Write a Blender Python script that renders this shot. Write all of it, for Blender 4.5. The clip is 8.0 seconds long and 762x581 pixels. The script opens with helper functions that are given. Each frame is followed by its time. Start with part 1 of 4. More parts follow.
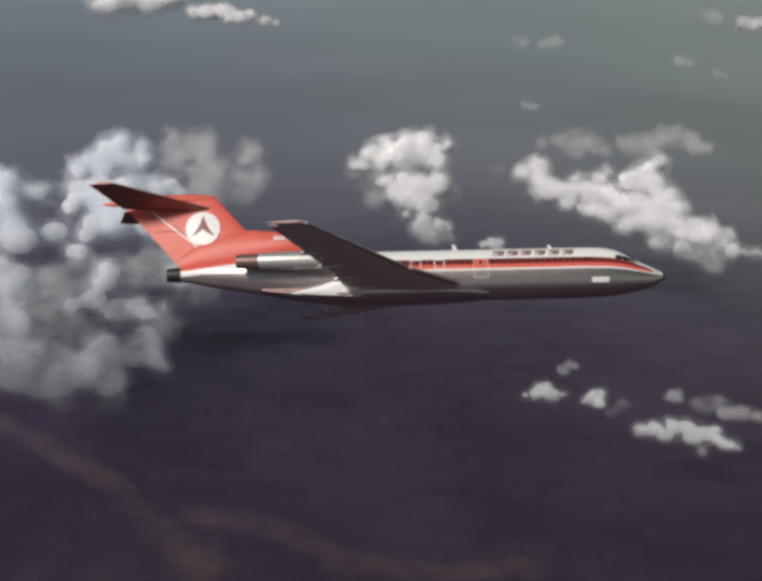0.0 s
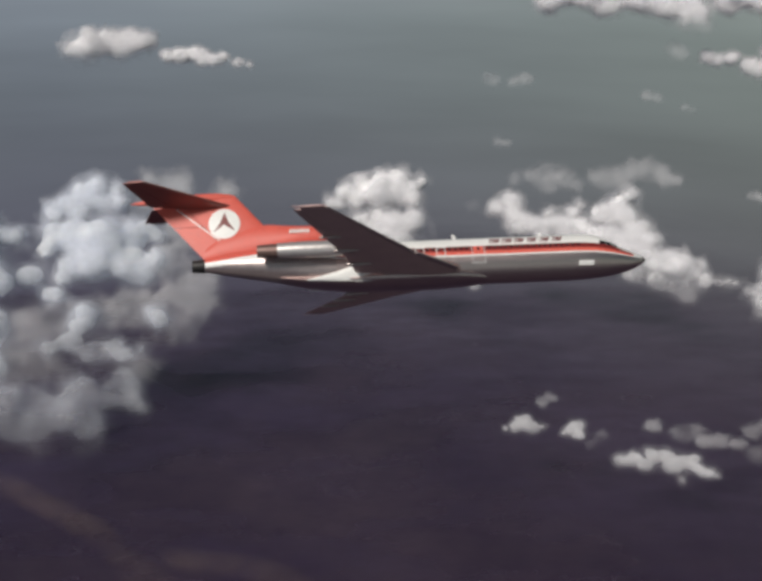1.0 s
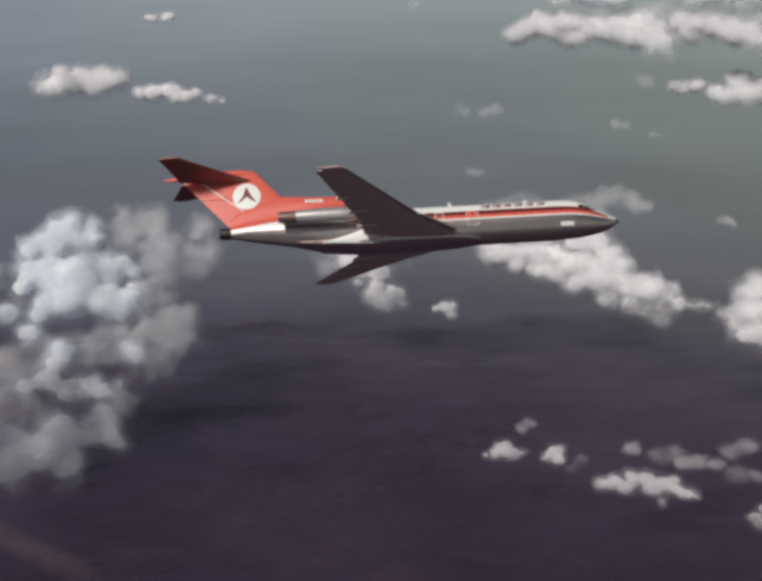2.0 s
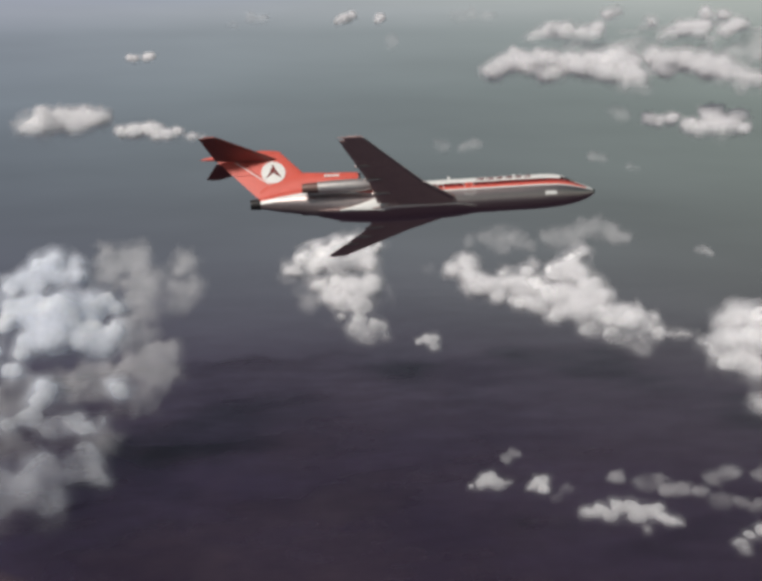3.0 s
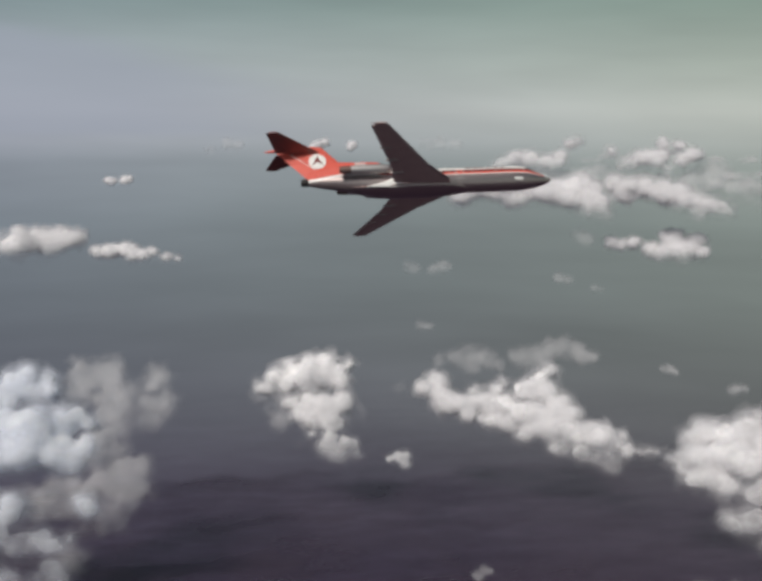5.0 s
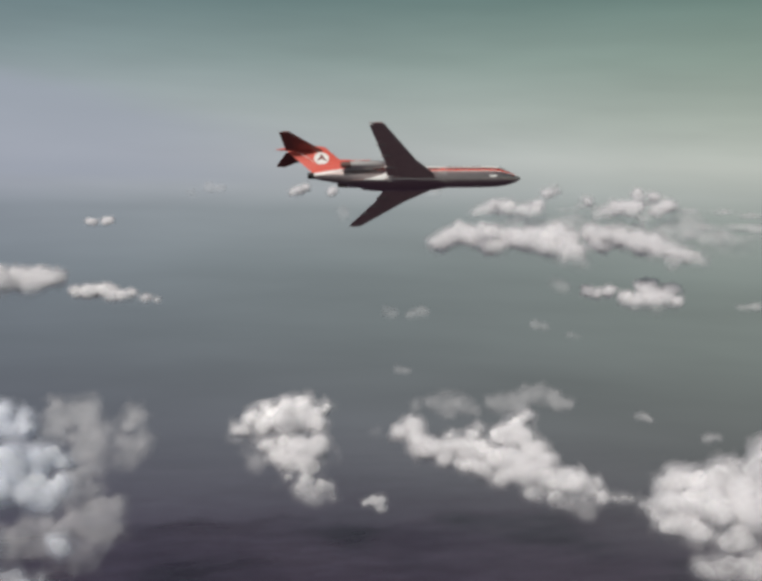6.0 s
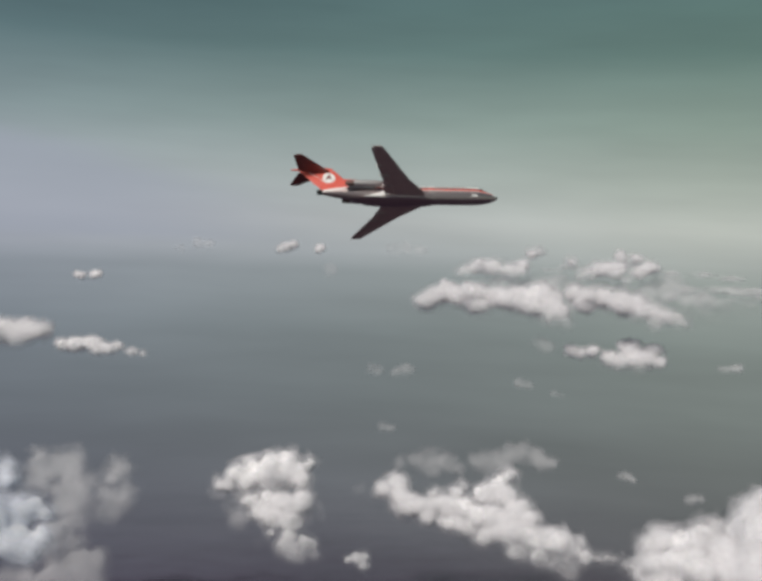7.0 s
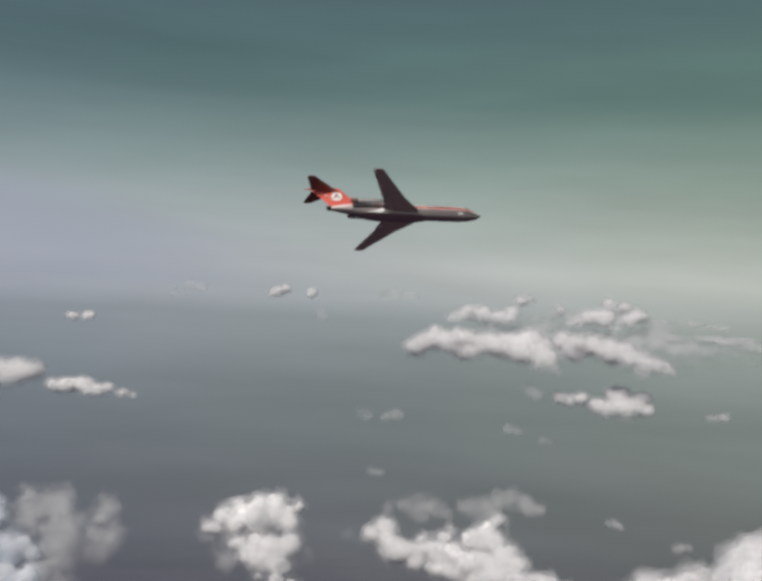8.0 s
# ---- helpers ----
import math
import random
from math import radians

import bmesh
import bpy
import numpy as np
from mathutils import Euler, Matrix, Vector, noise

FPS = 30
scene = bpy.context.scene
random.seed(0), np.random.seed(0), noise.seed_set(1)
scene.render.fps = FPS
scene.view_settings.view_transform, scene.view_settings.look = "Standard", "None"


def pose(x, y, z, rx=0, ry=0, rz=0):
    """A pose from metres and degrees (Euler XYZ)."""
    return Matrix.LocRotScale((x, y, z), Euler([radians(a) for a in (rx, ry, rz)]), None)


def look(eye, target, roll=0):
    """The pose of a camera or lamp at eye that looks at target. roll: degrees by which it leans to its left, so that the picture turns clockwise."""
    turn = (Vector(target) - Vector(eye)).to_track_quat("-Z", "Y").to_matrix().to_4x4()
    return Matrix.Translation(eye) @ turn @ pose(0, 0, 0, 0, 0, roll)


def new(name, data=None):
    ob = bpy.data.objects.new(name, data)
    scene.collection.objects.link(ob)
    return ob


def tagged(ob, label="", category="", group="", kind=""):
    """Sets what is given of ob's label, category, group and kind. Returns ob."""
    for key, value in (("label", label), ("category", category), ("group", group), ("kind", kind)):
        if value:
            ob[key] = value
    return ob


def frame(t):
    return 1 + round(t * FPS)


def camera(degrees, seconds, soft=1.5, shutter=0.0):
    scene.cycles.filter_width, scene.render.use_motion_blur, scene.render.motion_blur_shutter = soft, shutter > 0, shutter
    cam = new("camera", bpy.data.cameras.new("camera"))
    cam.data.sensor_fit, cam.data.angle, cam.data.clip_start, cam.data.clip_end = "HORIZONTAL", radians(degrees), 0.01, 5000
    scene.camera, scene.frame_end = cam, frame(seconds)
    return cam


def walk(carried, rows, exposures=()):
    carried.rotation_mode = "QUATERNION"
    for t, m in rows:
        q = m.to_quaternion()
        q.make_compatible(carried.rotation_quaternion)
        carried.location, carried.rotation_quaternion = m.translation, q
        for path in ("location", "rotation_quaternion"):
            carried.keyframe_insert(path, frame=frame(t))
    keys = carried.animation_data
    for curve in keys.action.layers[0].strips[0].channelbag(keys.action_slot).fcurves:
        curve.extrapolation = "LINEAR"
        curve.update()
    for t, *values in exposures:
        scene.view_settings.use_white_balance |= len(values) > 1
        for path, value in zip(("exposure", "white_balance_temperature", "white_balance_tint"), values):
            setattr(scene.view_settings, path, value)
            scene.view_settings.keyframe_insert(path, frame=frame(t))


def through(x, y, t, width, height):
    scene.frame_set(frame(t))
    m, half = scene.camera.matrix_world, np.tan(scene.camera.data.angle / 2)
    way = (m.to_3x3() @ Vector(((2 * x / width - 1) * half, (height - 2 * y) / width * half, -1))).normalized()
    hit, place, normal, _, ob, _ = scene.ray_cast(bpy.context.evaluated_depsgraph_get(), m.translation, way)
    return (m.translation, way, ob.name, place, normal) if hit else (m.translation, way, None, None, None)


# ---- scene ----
cam = camera(43.0, 8.0, soft=3.7)
walk(cam, [
    (0, pose(-7.70, -74.17, 29.46, 67.351, -1.602, -2.378)),
    (0.5, pose(-9.82, -78.02, 29.16, 68.348, -1.441, -3.606)),
    (1, pose(-10.86, -82.90, 28.03, 69.660, -1.008, -4.112)),
    (2.5, pose(-17.54, -103.25, 23.42, 72.531, 0.049, -6.725)),
    (3, pose(-20.05, -111.82, 21.37, 73.787, 0.225, -7.173)),
    (3.5, pose(-22.92, -121.47, 18.01, 75.783, 0.270, -7.549)),
    (4, pose(-26.25, -132.03, 14.47, 77.777, 0.245, -7.981)),
    (4.5, pose(-29.59, -143.28, 10.59, 79.637, 0.054, -8.386)),
    (6, pose(-39.78, -181.78, -2.78, 84.066, -1.393, -10.105)),
    (6.5, pose(-43.67, -196.48, -7.37, 85.740, -1.793, -10.600)),
    (7, pose(-47.51, -212.55, -12.84, 87.652, -2.280, -10.912)),
    (7.5, pose(-51.00, -229.81, -18.53, 89.315, -2.524, -11.027)),
    (8, pose(-56.08, -248.11, -23.27, 90.510, -3.066, -11.460)),
])

# ---- sky and sun: hazy daylight high over the sea, sun behind and to the rear ----
SUN = Vector((-0.43, -0.54, 0.72)).normalized()
world = bpy.data.worlds.new("sky")
scene.world = world
world.use_nodes = True
nt = world.node_tree
nt.nodes.clear()
w_out = nt.nodes.new("ShaderNodeOutputWorld")
w_bg = nt.nodes.new("ShaderNodeBackground")
w_sky = nt.nodes.new("ShaderNodeTexSky")
w_sky.sky_type = "NISHITA"
w_sky.sun_disc = False
w_sky.sun_elevation = math.asin(SUN.z)
w_sky.sun_rotation = math.atan2(SUN.x, SUN.y)
w_sky.altitude = 2500
w_sky.dust_density = 3.0
w_co = nt.nodes.new("ShaderNodeTexCoord")
w_sep = nt.nodes.new("ShaderNodeSeparateXYZ")
nt.links.new(w_co.outputs["Generated"], w_sep.inputs[0])
# haze over the horizon, by height
w_map = nt.nodes.new("ShaderNodeMapRange")
w_map.inputs[1].default_value, w_map.inputs[2].default_value = -0.60, 0.30
nt.links.new(w_sep.outputs["Z"], w_map.inputs[0])
w_ramp = nt.nodes.new("ShaderNodeValToRGB")
HAZE = [(-0.60, (0.033, 0.024, 0.042)), (-0.44, (0.052, 0.041, 0.063)), (-0.35, (0.083, 0.073, 0.094)), (-0.28, (0.122, 0.122, 0.134)), (-0.20, (0.142, 0.152, 0.156)),
        (-0.15, (0.166, 0.184, 0.184)), (-0.08, (0.218, 0.244, 0.242)), (-0.022, (0.278, 0.302, 0.300)), (-0.002, (0.378, 0.396, 0.394)),
        (0.03, (0.45, 0.462, 0.448)), (0.075, (0.37, 0.405, 0.38)), (0.13, (0.245, 0.305, 0.28)), (0.20, (0.125, 0.192, 0.182)), (0.30, (0.068, 0.125, 0.13))]
els = w_ramp.color_ramp.elements
for k, (z, c) in enumerate(HAZE):
    e = els[k] if k < 2 else els.new(0.5)
for k, (z, c) in enumerate(HAZE):
    els[k].position = (z + 0.60) / 0.90
    els[k].color = (*c, 1)
nt.links.new(w_map.outputs[0], w_ramp.inputs[0])
# uneven thin haze
w_noise = nt.nodes.new("ShaderNodeTexNoise")
w_noise.inputs["Scale"].default_value = 2.2
w_noise.inputs["Detail"].default_value = 4
w_sq = nt.nodes.new("ShaderNodeMapping")
w_sq.inputs["Scale"].default_value = (1, 1, 7)
nt.links.new(w_co.outputs["Generated"], w_sq.inputs[0])
nt.links.new(w_sq.outputs[0], w_noise.inputs["Vector"])
w_nm = nt.nodes.new("ShaderNodeMapRange")
w_nm.inputs[1].default_value, w_nm.inputs[2].default_value = 0.3, 0.7
w_nm.inputs[3].default_value, w_nm.inputs[4].default_value = 0.88, 1.12
nt.links.new(w_noise.outputs["Fac"], w_nm.inputs[0])
w_mul = nt.nodes.new("ShaderNodeVectorMath")
w_mul.operation = "SCALE"
nt.links.new(w_ramp.outputs[0], w_mul.inputs[0])
nt.links.new(w_nm.outputs[0], w_mul.inputs["Scale"])
# bluer haze towards the west, greener towards the east
w_side = nt.nodes.new("ShaderNodeMapRange")
w_side.inputs[1].default_value, w_side.inputs[2].default_value = -0.25, 0.5
nt.links.new(w_sep.outputs["X"], w_side.inputs[0])
w_tint = nt.nodes.new("ShaderNodeMix")
w_tint.data_type = "RGBA"
w_tint.inputs[6].default_value = (0.90, 0.925, 1.08, 1)
w_tint.inputs[7].default_value = (1.05, 1.085, 1.03, 1)
nt.links.new(w_side.outputs[0], w_tint.inputs[0])
w_hue = nt.nodes.new("ShaderNodeVectorMath")
w_hue.operation = "MULTIPLY"
nt.links.new(w_mul.outputs[0], w_hue.inputs[0])
nt.links.new(w_tint.outputs[2], w_hue.inputs[1])
# a bank of pale lavender haze over the western horizon, its top falling away to the east
def w_math(op, a, b, c=0.0):
    m = nt.nodes.new("ShaderNodeMath")
    m.operation = op
    for k, v in enumerate((a, b, c)):
        if isinstance(v, (int, float)):
            m.inputs[k].default_value = v
        else:
            nt.links.new(v, m.inputs[k])
    return m.outputs[0]


def w_step(v, a, b):
    m = nt.nodes.new("ShaderNodeMapRange")
    m.interpolation_type = "SMOOTHSTEP"
    m.inputs[1].default_value, m.inputs[2].default_value = a, b
    nt.links.new(v, m.inputs[0])
    return m.outputs[0]


w_top = w_math("MULTIPLY_ADD", w_sep.outputs["X"], 0.17, w_sep.outputs["Z"])
w_top = w_math("MULTIPLY_ADD", w_noise.outputs["Fac"], -0.05, w_top)
w_low = w_step(w_sep.outputs["Z"], -0.004, 0.012)
w_bank = w_math("SUBTRACT", 1.0, w_step(w_top, 0.026, 0.058))
w_bank = w_math("MULTIPLY", w_math("MULTIPLY", w_bank, w_low), w_math("SUBTRACT", 1.0, w_step(w_sep.outputs["X"], -0.12, 0.16)))
w_bank = w_math("MULTIPLY", w_bank, 0.65)
w_pale = nt.nodes.new("ShaderNodeMix")
w_pale.data_type = "RGBA"
nt.links.new(w_bank, w_pale.inputs[0])
nt.links.new(w_hue.outputs[0], w_pale.inputs[6])
w_pale.inputs[7].default_value = (0.33, 0.36, 0.43, 1)
w_skys = nt.nodes.new("ShaderNodeVectorMath")
w_skys.operation = "SCALE"
w_skys.inputs["Scale"].default_value = 0.08
# the upper sky is dulled and greyed by haze
w_dull = nt.nodes.new("ShaderNodeVectorMath")
w_dull.operation = "MULTIPLY"
w_dull.inputs[1].default_value = (1.25, 0.98, 0.66)
nt.links.new(w_sky.outputs[0], w_dull.inputs[0])
nt.links.new(w_dull.outputs[0], w_skys.inputs[0])
w_up = nt.nodes.new("ShaderNodeMapRange")
w_up.inputs[1].default_value, w_up.inputs[2].default_value = 0.24, 0.5
nt.links.new(w_sep.outputs["Z"], w_up.inputs[0])
w_mix = nt.nodes.new("ShaderNodeMix")
w_mix.data_type = "RGBA"
nt.links.new(w_up.outputs[0], w_mix.inputs[0])
nt.links.new(w_pale.outputs[2], w_mix.inputs[6])
nt.links.new(w_skys.outputs[0], w_mix.inputs[7])
nt.links.new(w_mix.outputs[2], w_bg.inputs[0])
w_bg.inputs[1].default_value = 1.0
nt.links.new(w_bg.outputs[0], w_out.inputs[0])

sun_data = bpy.data.lights.new("sun", "SUN")
sun_data.energy = 3.2
sun_data.angle = radians(9.0)
sun_data.color = (1.0, 0.95, 0.88)
sun = new("sun", sun_data)
sun.matrix_world = look(SUN * 3000, (0, 0, 0))


# ---- materials ----
def mat(name, color, rough=0.5, metal=0.0, vary=0.12, scale=1.0, bump=0.0, ior=1.45, fine=8.0):
    """Painted or bare surface: colour with stains at two sizes, uneven gloss, fine relief."""
    m = bpy.data.materials.new(name)
    m.use_nodes = True
    n, l = m.node_tree.nodes, m.node_tree.links
    b = n["Principled BSDF"]
    co = n.new("ShaderNodeTexCoord")
    big = n.new("ShaderNodeTexNoise")
    big.inputs["Scale"].default_value = scale
    big.inputs["Detail"].default_value = 4
    small = n.new("ShaderNodeTexNoise")
    small.inputs["Scale"].default_value = scale * fine
    small.inputs["Detail"].default_value = 5
    for t in (big, small):
        l.new(co.outputs["Object"], t.inputs["Vector"])
    add = n.new("ShaderNodeMath")
    add.operation = "ADD"
    l.new(big.outputs["Fac"], add.inputs[0])
    l.new(small.outputs["Fac"], add.inputs[1])
    rng = n.new("ShaderNodeMapRange")
    rng.inputs[1].default_value, rng.inputs[2].default_value = 0.6, 1.4
    rng.inputs[3].default_value, rng.inputs[4].default_value = 1 - vary, 1 + vary
    l.new(add.outputs[0], rng.inputs[0])
    sc = n.new("ShaderNodeVectorMath")
    sc.operation = "SCALE"
    sc.inputs[0].default_value = color
    l.new(rng.outputs[0], sc.inputs["Scale"])
    l.new(sc.outputs[0], b.inputs["Base Color"])
    rr = n.new("ShaderNodeMapRange")
    rr.inputs[1].default_value, rr.inputs[2].default_value = 0.35, 0.65
    rr.inputs[3].default_value, rr.inputs[4].default_value = max(rough - 0.03, 0.02), min(rough + 0.03, 1)
    l.new(small.outputs["Fac"], rr.inputs[0])
    l.new(rr.outputs[0], b.inputs["Roughness"])
    b.inputs["Metallic"].default_value = metal
    b.inputs["IOR"].default_value = ior
    if bump:
        bp = n.new("ShaderNodeBump")
        bp.inputs["Strength"].default_value = bump
        bp.inputs["Distance"].default_value = 0.02
        l.new(small.outputs["Fac"], bp.inputs["Height"])
        l.new(bp.outputs[0], b.inputs["Normal"])
    return m


WHITE = mat("white_paint", (0.76, 0.75, 0.73), 0.35, vary=0.06, scale=0.4)
RED = mat("red_paint", (0.64, 0.115, 0.085), 0.45, vary=0.08, scale=0.4)
DARK_RED = mat("dark_red_paint", (0.17, 0.022, 0.02), 0.35, vary=0.1, scale=0.5)
SILVER = mat("bare_aluminium", (0.56, 0.45, 0.43), 0.34, metal=1.0, vary=0.05, scale=0.5)
# duller, darker metal for the aft belly and the flap track fairings
DULL = mat("dull_metal", (0.42, 0.35, 0.34), 0.38, metal=0.85, vary=0.16, scale=0.6)
GREY = mat("grey_wing_paint", (0.44, 0.29, 0.28), 0.42, metal=0.2, vary=0.14, scale=0.5)
COWL = mat("brushed_cowling_metal", (0.66, 0.62, 0.60), 0.36, metal=0.75, vary=0.1, scale=0.6)
# dark tailplane metal; the fin's red reflection is put into its colour
TAIL = mat("dark_tail_red_reflection", (0.25, 0.08, 0.068), 0.4, metal=0.15, vary=0.12, scale=0.5)
LIGHT = mat("light_grey_paint", (0.62, 0.61, 0.60), 0.4, vary=0.08, scale=0.6)
# sooty steel, its brownish-red reflection put into the base colour
EXHAUST = mat("sooty_steel_red_reflection", (0.20, 0.13, 0.115), 0.45, metal=0.6, vary=0.3, scale=1.2)
BLACK = mat("sooty_metal", (0.03, 0.028, 0.028), 0.5, metal=0.5, vary=0.3, scale=1.5)
DUCT = mat("dark_duct", (0.04, 0.035, 0.035), 0.6, vary=0.2)
GLASS = mat("tinted_glass", (0.03, 0.022, 0.024), 0.08, vary=0.05, ior=1.5)
LETTER = mat("lettering_paint", (0.24, 0.13, 0.13), 0.4, vary=0.1)


def sea_material():
    m = bpy.data.materials.new("sea_water")
    m.use_nodes = True
    n, l = m.node_tree.nodes, m.node_tree.links
    b = n["Principled BSDF"]
    co = n.new("ShaderNodeTexCoord")
    big = n.new("ShaderNodeTexNoise")
    big.inputs["Scale"].default_value = 0.0011
    big.inputs["Detail"].default_value = 6
    big.inputs["Roughness"].default_value = 0.6
    fine = n.new("ShaderNodeTexNoise")
    fine.inputs["Scale"].default_value = 0.015
    fine.inputs["Detail"].default_value = 6
    for t in (big, fine):
        l.new(co.outputs["Object"], t.inputs["Vector"])
    ramp = n.new("ShaderNodeValToRGB")
    ramp.color_ramp.elements[0].position, ramp.color_ramp.elements[0].color = 0.36, (0.022, 0.0135, 0.029, 1)
    ramp.color_ramp.elements[1].position, ramp.color_ramp.elements[1].color = 0.66, (0.048, 0.033, 0.050, 1)
    mx = n.new("ShaderNodeMath")
    mx.operation = "MULTIPLY_ADD"
    mx.inputs[1].default_value = 0.25
    l.new(fine.outputs["Fac"], mx.inputs[0])
    sub = n.new("ShaderNodeMath")
    sub.operation = "SUBTRACT"
    sub.inputs[1].default_value = 0.125
    l.new(big.outputs["Fac"], sub.inputs[0])
    l.new(sub.outputs[0], mx.inputs[2])
    l.new(mx.outputs[0], ramp.inputs[0])
    l.new(ramp.outputs[0], b.inputs["Base Color"])
    b.inputs["Roughness"].default_value = 0.38
    b.inputs["IOR"].default_value = 1.36
    bp = n.new("ShaderNodeBump")
    bp.inputs["Strength"].default_value = 0.4
    bp.inputs["Distance"].default_value = 2.0
    l.new(fine.outputs["Fac"], bp.inputs["Height"])
    l.new(bp.outputs[0], b.inputs["Normal"])
    # distance haze put into the opacity: the sheet thins out with distance
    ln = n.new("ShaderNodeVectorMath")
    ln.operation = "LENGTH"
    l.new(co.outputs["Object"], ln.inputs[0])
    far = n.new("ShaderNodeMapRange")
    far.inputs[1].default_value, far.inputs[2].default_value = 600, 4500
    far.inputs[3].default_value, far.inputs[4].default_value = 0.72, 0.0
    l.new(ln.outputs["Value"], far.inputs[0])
    # sheet more opaque short of a ragged line; past it more haze shows
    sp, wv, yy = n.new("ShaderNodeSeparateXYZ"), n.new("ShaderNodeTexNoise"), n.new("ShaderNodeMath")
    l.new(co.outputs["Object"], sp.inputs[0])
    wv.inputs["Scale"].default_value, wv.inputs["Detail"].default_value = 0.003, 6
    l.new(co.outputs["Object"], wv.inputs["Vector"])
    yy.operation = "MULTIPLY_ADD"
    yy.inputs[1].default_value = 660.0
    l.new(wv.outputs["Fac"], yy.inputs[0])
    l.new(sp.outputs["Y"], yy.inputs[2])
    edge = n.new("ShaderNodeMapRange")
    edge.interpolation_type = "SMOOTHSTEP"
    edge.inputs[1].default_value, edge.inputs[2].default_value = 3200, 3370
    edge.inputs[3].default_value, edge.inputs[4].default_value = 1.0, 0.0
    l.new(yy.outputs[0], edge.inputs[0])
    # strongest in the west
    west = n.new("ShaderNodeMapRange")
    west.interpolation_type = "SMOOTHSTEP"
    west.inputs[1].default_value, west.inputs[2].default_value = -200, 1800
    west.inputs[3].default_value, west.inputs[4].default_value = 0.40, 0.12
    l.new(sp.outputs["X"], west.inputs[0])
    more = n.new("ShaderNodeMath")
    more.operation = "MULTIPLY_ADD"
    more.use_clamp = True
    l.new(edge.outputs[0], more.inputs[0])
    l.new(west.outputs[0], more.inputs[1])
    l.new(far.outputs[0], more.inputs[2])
    # long patches of thinner and thicker haze, put into the sheet's opacity
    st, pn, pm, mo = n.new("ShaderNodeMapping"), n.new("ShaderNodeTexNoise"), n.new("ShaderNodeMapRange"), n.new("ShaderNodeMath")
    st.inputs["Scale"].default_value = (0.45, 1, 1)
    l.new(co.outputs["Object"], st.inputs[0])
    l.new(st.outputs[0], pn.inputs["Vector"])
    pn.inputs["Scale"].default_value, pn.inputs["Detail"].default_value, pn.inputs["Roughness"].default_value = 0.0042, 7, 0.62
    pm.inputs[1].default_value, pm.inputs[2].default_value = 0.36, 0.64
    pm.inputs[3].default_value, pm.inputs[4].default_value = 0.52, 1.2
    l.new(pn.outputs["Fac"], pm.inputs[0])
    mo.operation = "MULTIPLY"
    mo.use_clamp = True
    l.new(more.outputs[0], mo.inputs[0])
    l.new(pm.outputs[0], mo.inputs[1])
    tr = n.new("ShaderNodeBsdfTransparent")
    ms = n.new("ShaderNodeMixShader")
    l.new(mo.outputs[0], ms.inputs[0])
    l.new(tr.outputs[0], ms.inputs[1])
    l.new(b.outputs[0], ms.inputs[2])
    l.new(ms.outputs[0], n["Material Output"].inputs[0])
    return m


